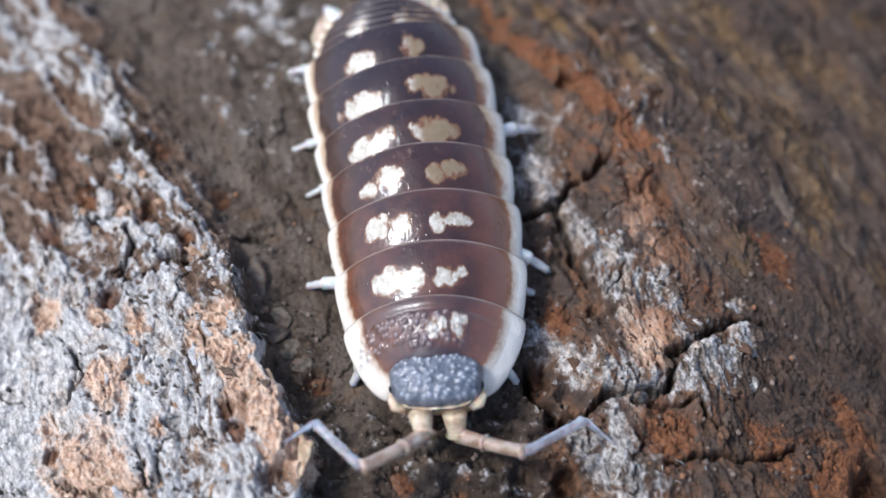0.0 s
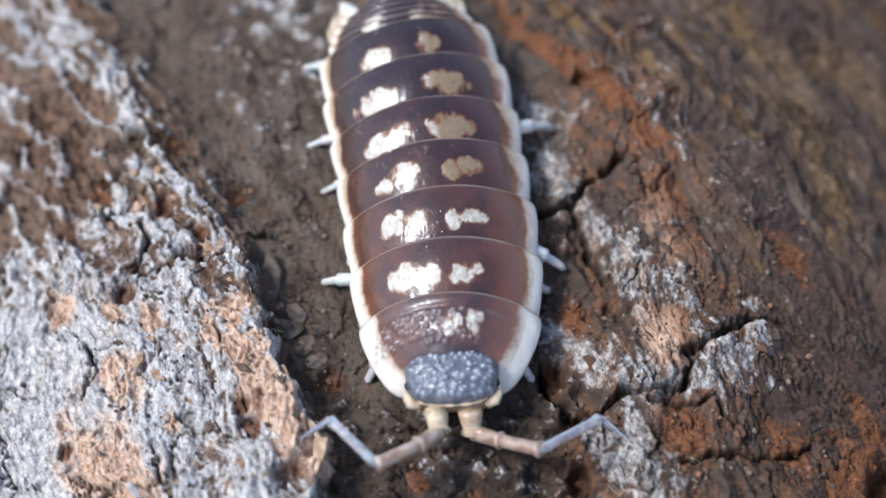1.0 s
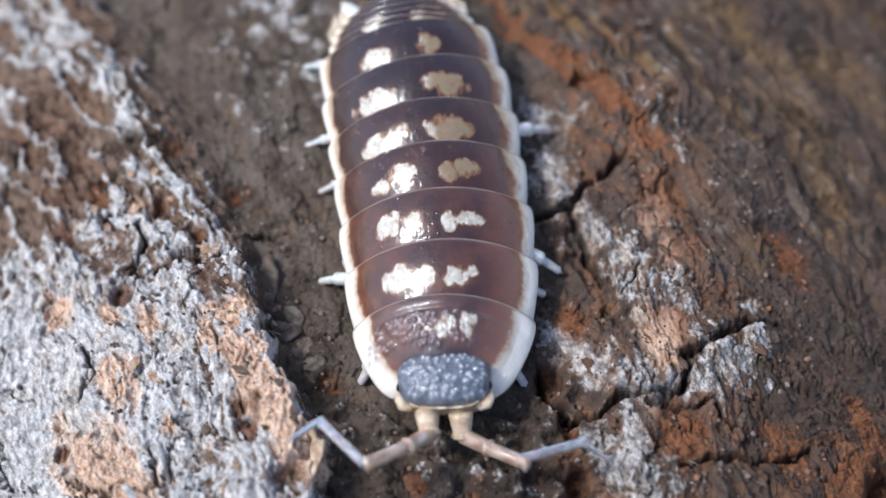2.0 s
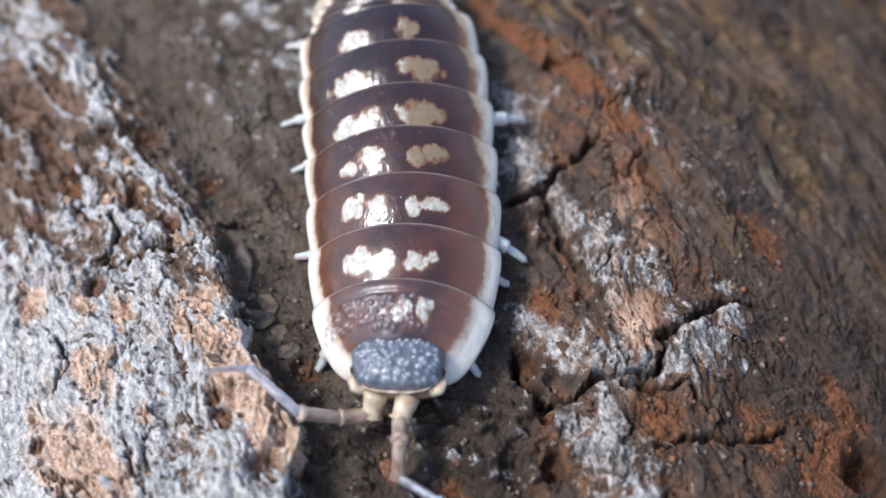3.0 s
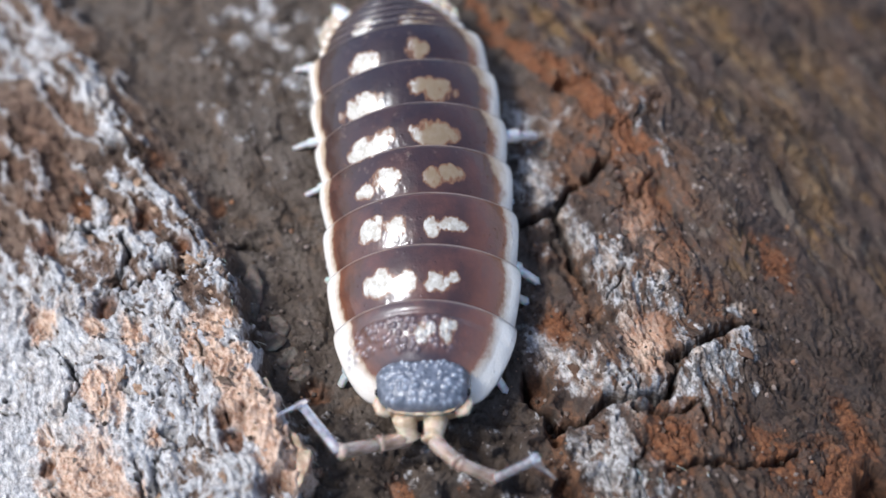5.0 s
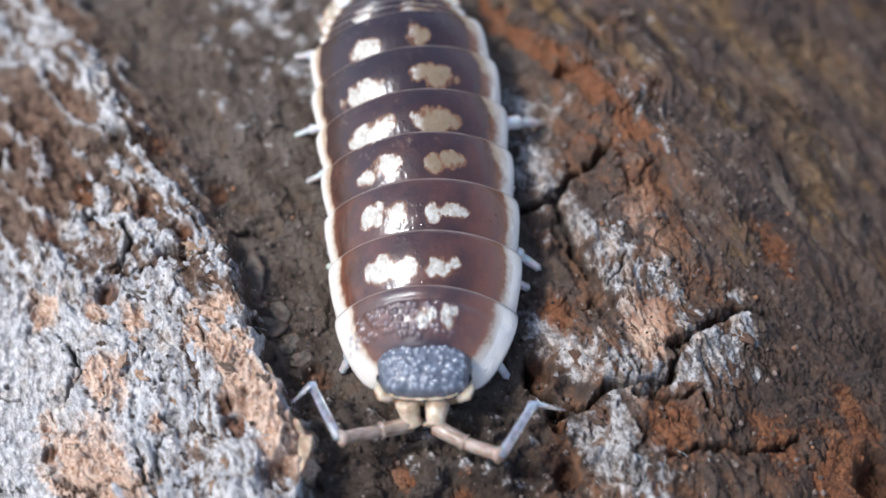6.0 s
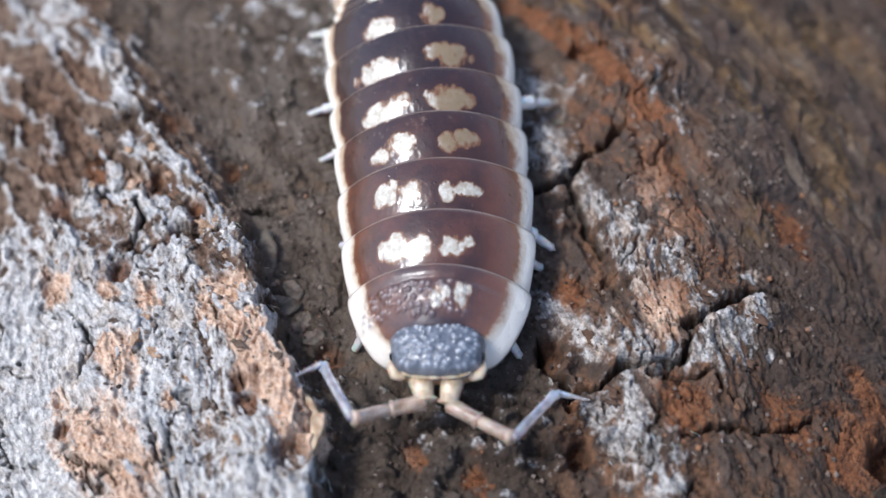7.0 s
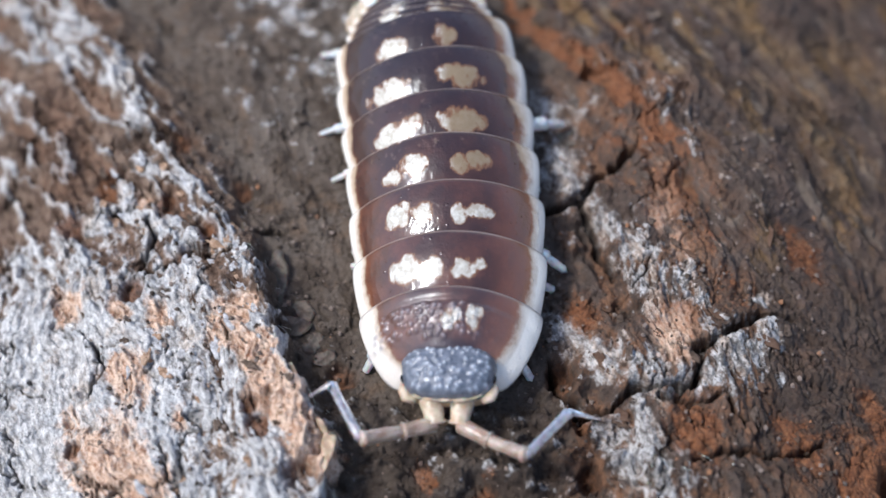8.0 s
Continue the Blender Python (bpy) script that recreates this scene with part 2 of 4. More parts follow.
def fbm(x, y, seed, octaves=5, gain=0.5):
    out, amp = 0, 1.0
    for k in range(octaves):
        out = out + amp * lattice(x * 2.03 ** k, y * 2.03 ** k, seed + k)
        amp *= gain
    return out


def ridged(x, y, seed, octaves=4, gain=0.5):
    out, amp = 0, 1.0
    for k in range(octaves):
        out = out + amp * (1 - np.abs(lattice(x * 2.03 ** k, y * 2.03 ** k, seed + k)) * 2)
        amp *= gain
    return out - 0.8


def cells(x, y, seed):
    """Distances to the nearest and second nearest of strewn seeds, and a random tone for each cell."""
    rng = np.random.RandomState(seed)
    jx, jy, tone = rng.rand(64, 64), rng.rand(64, 64), rng.rand(64, 64)
    xi, yi = np.floor(x).astype(int), np.floor(y).astype(int)
    d1, d2, t1 = np.full(x.shape, 9.0), np.full(x.shape, 9.0), np.zeros(x.shape)
    for i in (-1, 0, 1):
        for j in (-1, 0, 1):
            a, b = (xi + i) & 63, (yi + j) & 63
            d = np.hypot(xi + i + jx[a, b] - x, yi + j + jy[a, b] - y)
            t1 = np.where(d < d1, tone[a, b], t1)
            d2 = np.minimum(d2, np.maximum(d, d1))
            d1 = np.minimum(d1, d)
    return d1, d2, t1


def smooth(e0, e1, x):
    t = np.clip((x - e0) / (e1 - e0), 0, 1)
    return t * t * (3 - 2 * t)


def line_x(points, y):
    """x along a line of points (x, y), for every y."""
    p = sorted(points, key=lambda q: q[1])
    return np.interp(y, [q[1] for q in p], [q[0] for q in p])


def near(x, y, pts):
    """Distance to a polyline."""
    best = np.full(x.shape, 1e9)
    for (ax, ay), (bx, by) in zip(pts, pts[1:]):
        dx, dy = bx - ax, by - ay
        t = np.clip(((x - ax) * dx + (y - ay) * dy) / (dx * dx + dy * dy), 0, 1)
        best = np.minimum(best, np.hypot(x - ax - t * dx, y - ay - t * dy))
    return best


LEFT_EDGE = [(-30, 32), (-14.4, 11.3), (-11.7, 6.9), (-9.9, 3.3), (-8.1, -1.1), (-6.9, -4.8), (-5.5, -7.5), (-4.9, -9.3), (-4.9, -11.1), (-4, -30)]
RIGHT_FOOT = [(-4, 32), (2.3, 12.3), (3.2, 8.4), (4.7, 3.6), (4.4, 0.4), (3.7, -3.2), (3.9, -6.1), (4.8, -7.2), (4.4, -10.6), (6, -30)]
CRACKS = [
    (0.13, 1.0, [(12.4, -3.35), (11.3, -3.25), (10.3, -3.85), (8.8, -4.8), (8.6, -6.1), (7.7, -6.6), (6.4, -6.5), (5.4, -7.1), (4.2, -7.3), (3.4, -6.2), (3.1, -5.2)]),
    (0.12, 0.9, [(6.7, 4.3), (5.6, 3.4), (4.5, 1.9), (3.2, 1.65)]),
    (0.10, 0.6, [(4.5, 1.9), (5.2, 0.0), (5.7, -1.6)]),
    (0.09, 0.5, [(7.2, -7.1), (8.7, -7.1), (9.6, -6.8), (10.2, -8.0)]),
    (0.09, 0.6, [(8.1, -9.3), (9.8, -9.0), (11.4, -9.1), (13.2, -8.4)]),
    (0.08, 0.5, [(-12.6, 0.9), (-12.2, -0.4), (-12.9, -1.5)]),
    (0.08, 0.5, [(-14.0, -4.6), (-13.8, -5.6), (-14.3, -6.4)]),
    (0.07, 0.4, [(-8.3, 0.65), (-7.4, 0.6)]),
]
# x, y, radius and depth
PITS = [(-10.05, -0.05, 0.6, 0.40), (-13.0, -2.0, 0.6, 0.6), (-10.85, -1.1, 0.55, 0.28), (-9.0, 2.6, 0.5, 0.25), (-12.0, 1.6, 0.6, 0.3), (-14.6, 3.2, 0.9, 0.35), (-16.0, 1.2, 0.8, 0.35), (-11.6, 4.6, 0.7, 0.3),
        (-14.6, -8.5, 0.35, 0.45), (-8.0, -7.5, 0.5, 0.4), (-7.6, -8.4, 0.5, 0.4), (-7.3, -7.4, 0.4, 0.25), (-6.0, -10.2, 0.85, 0.8), (-4.8, -5.7, 0.6, 0.5), (16.4, -9.3, 1.1, 1.6), (4.3, -7.6, 0.5, 0.8), (3.6, -5.8, 0.7, 0.8), (5.2, 8.4, 0.55, 0.8), (4.5, -9.8, 0.6, 0.8)]
PEELS = [(13.3, -0.3, 0.9), (15.7, -6.8, 0.9), (15.2, -8.9, 1.3), (12.3, -8.6, 1.2), (14.2, -9.9, 1.0), (8.2, -8.2, 1.2), (4.4, -3.3, 0.7), (7.7, -4.6, 1.0), (8.2, 2.2, 1.1), (7.4, 0.9, 0.6), (7.9, -3.6, 0.7), (8.3, -0.6, 0.7),
         (-12.8, -5.9, 0.95), (-13.1, -9.5, 1.8), (-12.0, -10.9, 1.5), (-15.0, -7.4, 0.5), (-11.9, -3.5, 0.6), (-13.4, -3.0, 0.45), (-15.8, -2.2, 0.8), (-12.9, 2.0, 0.5), (-9.4, -4.6, 0.5), (-10.6, -8.0, 0.4), (0.8, -10.6, 0.6), (-1.6, -9.6, 0.5)]
# half width, strength and line
STRIPS = [(0.95, 1.15, [(-8.8, -3.9), (-8.3, -5.3), (-7.3, -6.7), (-6.3, -8.3), (-5.3, -9.6)]), (0.55, 1.0, [(1.6, 13.5), (2.9, 11.0), (4.4, 9.5), (6.0, 7.6), (6.9, 6.0), (7.6, 4.6)]), (0.9, 0.62, [(7.8, 4.2), (8.6, 1.6), (9.5, -1.0), (10.0, -2.6)]),
          (0.55, 0.6, [(6.0, 5.4), (6.2, 4.2)])]
# weathered ochre streaks of the far slope: half width and line
OCHRES = [(0.75, [(10.8, 13.6), (12.6, 11.6), (14.4, 9.8)]), (0.6, [(12.4, 8.6), (13.9, 6.4), (15.2, 4.2), (16.2, 2.6)]), (0.5, [(14.0, 9.0), (15.8, 6.4), (17.0, 4.6)]), (0.8, [(16.0, 12.4), (18.8, 8.0)]), (0.4, [(7.6, 9.6), (8.6, 8.2)])]
# grey-white crust on the slope: x, y, radius
LICHENS = [(5.0, 1.3, 0.55), (5.8, 0.3, 0.6), (6.6, -0.9, 0.75), (7.1, -2.0, 0.85), (7.4, -3.2, 0.7), (8.2, -1.6, 0.6), (8.7, -2.6, 0.5), (7.2, -6.0, 0.8), (6.5, -5.9, 0.45), (7.9, -5.9, 0.5), (10.0, -5.0, 1.0), (10.9, -5.9, 1.1), (11.3, -4.2, 0.7), (9.4, -5.9, 0.7), (3.7, 3.8, 1.0), (4.3, 2.6, 0.7),
           (3.7, -3.6, 0.5), (4.3, -4.6, 0.6), (5.1, -5.4, 0.75), (6.3, -9.0, 1.1), (7.0, -10.4, 1.1), (5.4, -8.2, 0.6), (3.6, 6.6, 0.9), (11.5, -2.6, 0.4)]
# shade painted into furrow and hollows: x, y, radius
SHADE_SPOTS = [(-6.2, -1.0, 0.7), (-5.0, -5.6, 0.9), (3.2, -8.6, 1.6), (3.8, -5.9, 0.9), (-2.5, -10.5, 1.5), (4.4, 0.3, 0.8), (5.6, -1.2, 0.7), (5.9, -3.0, 0.8), (12.5, -9.8, 2.2), (5.2, -9.6, 1.0), (5.2, 8.2, 0.8), (1.6, -9.8, 1.3), (3.0, -10.4, 1.2), (4.6, -9.0, 1.0), (-6.6, -3.2, 0.8), (9.6, -9.8, 1.2)]


def spot(x, y, px, py, r):
    """A soft oval along the grain."""
    u, v = 0.45 * (x - px) - 0.89 * (y - py), 0.89 * (x - px) + 0.45 * (y - py)
    return np.exp(-((u / (1.5 * r)) ** 2 + (v / r) ** 2))


def bark_height(x, y):
    """Height of the bark, in millimetres, and the masks of its surfaces."""
    # along and across the grain, with a slow wander
    wx, wy = fbm(x / 7, y / 7, 11, 3) * 1.6, fbm(x / 7, y / 7, 21, 3) * 1.6
    al, ac = 0.42 * (x + wx) - 0.91 * (y + wy), 0.91 * (x + wx) + 0.42 * (y + wy)
    jag = fbm(x / 1.3, y / 1.3, 31, 4) * 0.55
    dl = x - line_x(LEFT_EDGE, y) + jag
    dr = x - line_x(RIGHT_FOOT, y) + jag * 1.2
    # the round of the trunk
    trunk = -0.042 * np.maximum(x - 6.5, 0) ** 2 / (1 + 0.02 * np.maximum(x - 6.5, 0)) - 0.022 * np.maximum(-6.5 - x, 0) ** 2 / (1 + 0.02 * np.maximum(-6.5 - x, 0)) - 0.020 * np.maximum(y - 2, 0) ** 1.9 * smooth(-1, 10, x) - 0.012 * np.maximum(y - 5, 0) ** 1.8
    trunk = -7.5 * (1 - np.exp(trunk / 7.5))
    high = smooth(-2, 4, y)
    left = smooth(0.45 + 0.7 * high, -0.5 - 1.4 * high, dl)
    right = smooth(-0.2, 3.2, dr)
    z = trunk + (2.1 - 0.6 * high) * left + 1.3 * right - 0.35
    z = z - 0.15 * np.clip(-dl, 0, 20) * left
    on_ridge = np.clip(left + right, 0, 1)
    floor_ = 1 - on_ridge
    upper = smooth(-3, 5, y)
    low_right = right * smooth(3, -3, y)
    low_left = left * smooth(4, -4, y)
    # long fibres of the ridges
    far = smooth(3, 8, x) * smooth(-3, 3, y)
    fibre = ridged(ac / 1.1, al / 4.6, 41, 4) * (1 - far) + far * 1.1 * ridged(ac / 1.5, al / 6.5, 46, 4)
    coarse = fbm(ac / 3.2, al / 6.5, 51, 4)
    grain = fbm(x / 0.55, y / 0.55, 61, 5, 0.62)
    flake = fbm(ac / 1.0, al / 1.7, 71, 4)
    flake = np.floor(flake * 5) / 5 + 0.2 * smooth(0.55, 1.0, flake * 5 - np.floor(flake * 5))
    z += coarse * (0.28 + 0.36 * on_ridge) * (1 - 0.35 * low_right - 0.45 * low_left)
    z += fibre * (0.05 + 0.20 * on_ridge) * (0.28 + 0.75 * upper) * (1 - 0.4 * low_right) * (1 - 0.7 * left)
    z += flake * 0.20 * (0.25 + 0.75 * on_ridge) * (1 - 0.3 * low_left)
    z += grain * (0.045 + 0.035 * on_ridge)
    ledge = fbm((ac + 0.15 * grain) / 0.55, al / 1.15, 291, 3) * 4
    ledge = np.floor(ledge) + smooth(0.72, 1.0, ledge - np.floor(ledge))
    z += 0.055 * ledge * (left * (1 - 0.5 * upper) + 0.7 * low_right)
    # net of pale strands with hollows between, on the weathered ridge
    nx, ny = x + 0.28 * fbm(x / 1.6, y / 1.6, 201, 5, 0.6), y + 0.28 * fbm(x / 1.6, y / 1.6, 211, 5, 0.6)
    bl, bc = 0.60 * nx - 0.80 * ny, 0.80 * nx + 0.60 * ny
    veins, twigs = np.abs(lattice(bc / 1.05, bl / 5.2, 23)), np.abs(lattice(bc / 0.46, bl / 2.2, 29))
    hollow = lattice(bc / 1.05, bl / 5.2, 23) * lattice(bc / 2.4 + 9, bl / 5.0, 33) * 4
    strand, thread_ = smooth(0.36, 0.08, veins + 0.12 * grain), smooth(0.32, 0.05, twigs + 0.12 * grain)
    net = left * smooth(-5.5, 1.5, y + 0.25 * (x + 10))
    z += net * (0.30 * strand + 0.12 * thread_ - 0.16)
    # chips and crumbs
    sx, sy = 0.16 * fbm(x / 0.5, y / 0.5, 111, 3), 0.16 * fbm(x / 0.5, y / 0.5, 121, 3)
    c1, c2, chip = cells((ac + sx) / 0.26 + 300, (al + sy) / 0.55 + 300, 7)
    z += (0.045 * (0.5 - c1) + 0.095 * (chip - 0.5)) * (0.2 + 0.8 * on_ridge)
    z -= 0.06 * smooth(0.16, 0.0, c2 - c1) * (on_ridge - 0.5 * low_left)
    # ragged streaks of the crust on the lower ridge
    crust = ridged((ac + 0.8 * sx) / 0.42, (al + 0.8 * sy) / 1.25, 221, 4, 0.6)
    z += low_left * 0.08 * crust
    # thin cracks between larger plates
    p1, p2, plate_tone = cells((ac + 2.4 * sx) / 2.3 + 300, (al + 2.4 * sy) / 3.6 + 300, 13)
    open_ = smooth(-0.1, 0.35, fbm(x / 3, y / 3, 131, 3)) * on_ridge * (1 - 0.85 * smooth(7.5, 10, x))
    seam = smooth(0.07, 0.015, p2 - p1) * open_
    z -= 0.40 * seam
    z += 0.25 * (plate_tone - 0.5) * on_ridge
    # bed under the animal stays even
    bed = np.exp(-(((x + 0.7) / 3.6) ** 4 + ((y - 0.8) / 9.5) ** 4))
    z = z * (1 - bed * 0.55) - 0.22 * bed
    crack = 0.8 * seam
    # scales of dead bark lying in the furrow, edge over edge
    g1, g2, scale_tone = cells((x + 2.6 * sx) / 1.15 + 300, (y + 2.6 * sy) / 0.95 + 300, 17)
    z += floor_ * (0.20 * (scale_tone - 0.5) - 0.05 * smooth(0.10, 0.0, g2 - g1) + 0.045 * fbm(x / 0.3, y / 0.3, 171, 4, 0.65))
    for width, depth, pts in CRACKS:
        d = near(x + 0.22 * fbm(x / 0.8, y / 0.8, 81, 4), y + 0.22 * fbm(x / 0.8, y / 0.8, 91, 4), pts)
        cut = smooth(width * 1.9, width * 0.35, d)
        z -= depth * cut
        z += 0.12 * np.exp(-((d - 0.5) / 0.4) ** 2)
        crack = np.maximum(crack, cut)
    # the hollow between the two swells of the slope
    z -= 0.75 * smooth(0.95, 0.0, near(x + jag, y, [(4.4, 1.0), (5.3, -0.8), (5.9, -3.2)]))
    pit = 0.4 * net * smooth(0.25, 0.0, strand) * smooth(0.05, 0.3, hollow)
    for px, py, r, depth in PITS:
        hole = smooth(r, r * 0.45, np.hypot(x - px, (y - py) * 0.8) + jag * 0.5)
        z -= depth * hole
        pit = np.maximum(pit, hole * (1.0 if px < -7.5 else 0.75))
    # grooves of the loose plate under the long crack
    slab = smooth(1.15, 0.55, np.hypot((x - 10.4) / 1.9, (y + 5.7) / 1.9) + 0.3 * jag)
    groove = ridged((x + 0.15 * y + 0.5 * jag) / 1.25, y / 5.0, 231, 3, 0.55)
    z += slab * (0.22 * groove + 0.15)
    peel = np.zeros(x.shape)
    for px, py, r in PEELS:
        peel = np.maximum(peel, 1.1 * spot(x, y, px, py, r))
    for width, much, pts in STRIPS:
        d = near(x + jag * 1.5, y, pts)
        peel = np.maximum(peel, much * np.exp(-(d / width) ** 4))
    torn = ridged((ac + 1.5 * sx) / 0.38, (al + 1.5 * sy) / 0.62, 151, 4, 0.62)
    z += 0.17 * torn * smooth(0.35, 0.8, peel) * left
    z -= 0.16 * smooth(0.45, 0.7, peel + grain * 0.3 + 0.4 * (chip - 0.5))
    lichen = np.zeros(x.shape)
    for px, py, r in LICHENS:
        lichen = np.maximum(lichen, spot(x, y, px, py, r))
    frayed = fbm(ac / 0.35, al / 1.5, 241, 5, 0.65)
    crest = 0.02 + 0.35 * (chip - 0.5) * on_ridge + 0.25 * (plate_tone - 0.5) * on_ridge + 0.3 * grain + 0.2 * coarse
    crest += left * (0.50 * smooth(6, -5, y) + 0.12 + 0.34 * crust * low_left)
    crest += net * (0.90 * strand + 0.50 * thread_ - 0.54)
    crest += right * (0.22 * fibre + 0.8 * frayed * (0.3 + lichen)) + 1.0 * lichen
    crest += slab * (0.45 * groove - 0.15)
    crest += floor_ * (0.28 * (scale_tone - 0.5) - 0.12 + 0.18 * fbm(x / 0.9, y / 0.9, 141, 4, 0.6))
    crest += floor_ * np.maximum(spot(x, y, -7.5, 11.8, 2.4), spot(x, y, -6.0, 8.6, 1.7)) * (0.42 + 0.9 * fbm(x / 1.2, y / 1.2, 271, 4)) - 0.40 * smooth(8, 13, x) - 0.2 * smooth(6, 11, x) * smooth(-4, -8, y) * (1 - slab)
    # sun-facing brightness of the lower left, painted as extra pale crust
    crest += 0.45 * smooth(-8, -13, x) * smooth(0, -6, y) + 0.3 * smooth(-13.5, -16, x) * smooth(-4, -8, y)
    crest -= 0.6 * left * np.maximum(spot(x, y, -9.3, -1.9, 0.8), spot(x, y, -8.2, -3.0, 0.6))
    bare = left * np.maximum(spot(x, y, -17.2, 6.8, 1.3), spot(x, y, -16.4, 3.4, 1.1))
    crest -= 0.5 * bare
    pit = np.maximum(pit, 0.45 * bare)
    low = smooth(-5, -8, y) * floor_
    clod = fbm(x / 1.4, y / 1.0, 281, 4, 0.45)
    z += low * 0.5 * (clod + 0.5 * smooth(0.1, 0.2, clod) - 0.35)
    crest += low * (0.45 * clod + 0.35 * fbm(x / 0.8, y / 0.8, 251, 5, 0.65) + 0.04)
    crest -= 0.7 * floor_ * np.maximum(crest - 0.38, 0)
    # short dry wrinkles down the slope
    w1, w2, _ = cells((x + 1.4 * sx + 0.2 * y) / 0.30 + 300, (y + 1.4 * sy) / 1.0 + 300, 37)
    wrinkle = smooth(0.16, 0.02, w2 - w1) * low_right * smooth(-0.05, 0.3, fbm(x / 1.5, y / 1.5, 261, 3) + 0.4 * lichen)
    z -= 0.14 * wrinkle
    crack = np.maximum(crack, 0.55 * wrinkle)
    # shade put into the colour: far right, hollows, low furrow floor
    shade_tone = 0.85 * smooth(8.5, 14, x + fbm(x / 2.5, y / 2.5, 101, 3) * 2.5) * (0.45 + 0.55 * smooth(-2, -8, y))
    for px, py, r in SHADE_SPOTS:
        shade_tone = np.maximum(shade_tone, 0.95 * np.exp(-(((x - px) ** 2 + 0.5 * (y - py) ** 2) / r ** 2)) * (0.6 + 0.8 * fbm(x / 1.1, y / 1.1, 161, 4)))
    shade_tone = np.clip(shade_tone * (0.8 + 0.9 * fbm(ac / 0.9, al / 1.5, 301, 4)), 0, 1)
    shade_tone = np.clip(shade_tone + 0.5 * low, 0, 1)
    ochre = np.zeros(x.shape)
    for width, pts in OCHRES:
        ochre = np.maximum(ochre, np.exp(-(near(x + jag * 1.2, y, pts) / width) ** 2))
    # broken bark on the sunlit left and right strip, its brightness painted in
    sunlit_peach = np.maximum(smooth(-1, -5, x), 0.95 * np.exp(-((x - 7.7) / 1.1) ** 2 - ((y + 4.6) / 1.3) ** 2))
    sunlit_peach = np.maximum(sunlit_peach, 0.6 * np.exp(-((x - 7.7) / 0.9) ** 2 - ((y + 0.6) / 2.4) ** 2))
    return z, dict(crack=crack, peel=peel, crest=crest, shade_tone=np.clip(shade_tone, 0, 1), chip=chip, sunlit_peach=sunlit_peach, pit=np.clip(pit, 0, 1),
                   ochre=ochre, slope=smooth(2, 5, x), ridge=left, russet=smooth(2.5, 5, x) * (1 - 0.85 * smooth(9.0, 11.5, x + 1.5 * jag + 0.2 * y)), back=smooth(6, 10, x + 0.4 * y) * smooth(-3.5, 1.5, y))


def spread(core0, core1, step, far, growth=1.35):
    """Grid lines: even in the core, wider and wider outside."""
    mid = list(np.arange(core0, core1 + step / 2, step))
    s, lo, hi = step, [core0], [core1]
    while hi[-1] < far:
        s *= growth
        hi.append(hi[-1] + s), lo.append(lo[-1] - s)
    return np.array(lo[:0:-1] + mid + hi[1:])


def grid_mesh(name, co, nx, ny, material):
    """Mesh of quads from ny rows of nx points."""
    me = bpy.data.meshes.new(name)
    me.vertices.add(nx * ny)
    me.vertices.foreach_set("co", (co.reshape(-1, 3) * MM).astype(np.float32).ravel())
    i = (np.arange(ny - 1)[:, None] * nx + np.arange(nx - 1)[None, :]).ravel()
    quads = np.stack([i, i + 1, i + nx + 1, i + nx], 1)
    me.loops.add(quads.size)
    me.loops.foreach_set("vertex_index", quads.ravel().astype(np.int32))
    me.polygons.add(len(quads))
    me.polygons.foreach_set("loop_start", np.arange(0, quads.size, 4, dtype=np.int32))
    me.polygons.foreach_set("use_smooth", np.ones(len(quads), dtype=bool))
    me.update(calc_edges=True)
    me.materials.append(material)
    return me


def layer(me, name, values):
    me.attributes.new(name, "FLOAT", "POINT").data.foreach_set("value", np.asarray(values, dtype=np.float32).ravel())


def build_ground():
    xs, ys = spread(-20.5, 20.5, 0.045, 90), spread(-12.5, 15.5, 0.045, 90)
    x, y = np.meshgrid(xs, ys)
    z, masks = bark_height(x, y)
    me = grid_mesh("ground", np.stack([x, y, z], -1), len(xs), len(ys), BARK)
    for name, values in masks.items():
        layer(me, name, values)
    ob = new("ground", me)
    tagged(ob, "rough weathered grey-brown tree bark with orange peeled patches", "bark", kind="structure")
    return ob


ground = build_ground()


# ---- small bits of the bark ----
def part(name, bm, material, parent, label="", even=True):
    me = bpy.data.meshes.new(name)
    bm.normal_update()
    bm.to_mesh(me)
    bm.free()
    me.materials.append(material)
    if even:
        me.polygons.foreach_set("use_smooth", [True] * len(me.polygons))
    ob = new(name, me)
    ob.parent = parent
    return tagged(ob, label)


def tube(bm, pts, radii, n=12, flat=1.0):
    """A round limb along points, closed at both ends."""
    pts = [Vector(p) * MM for p in pts]
    rings = []
    for k, p in enumerate(pts):
        d = (pts[min(k + 1, len(pts) - 1)] - pts[max(k - 1, 0)]).normalized()
        side = d.cross(Vector((0, 0, 1)))
        side = side.normalized() if side.length > 1e-6 else Vector((1, 0, 0))
        up = side.cross(d)
        r = radii[k] * MM
        rings.append([bm.verts.new(p + r * (math.cos(a) * side + flat * math.sin(a) * up)) for a in (2 * math.pi * i / n for i in range(n))])
    for a, b in zip(rings, rings[1:]):
        for i in range(n):
            bm.faces.new((a[i], a[(i + 1) % n], b[(i + 1) % n], b[i]))
    bm.faces.new(rings[0][::-1]), bm.faces.new(rings[-1])
    return bm


def heights(pts):
    p = np.array(pts, dtype=float)
    return bark_height(p[:, 0], p[:, 1])[0]


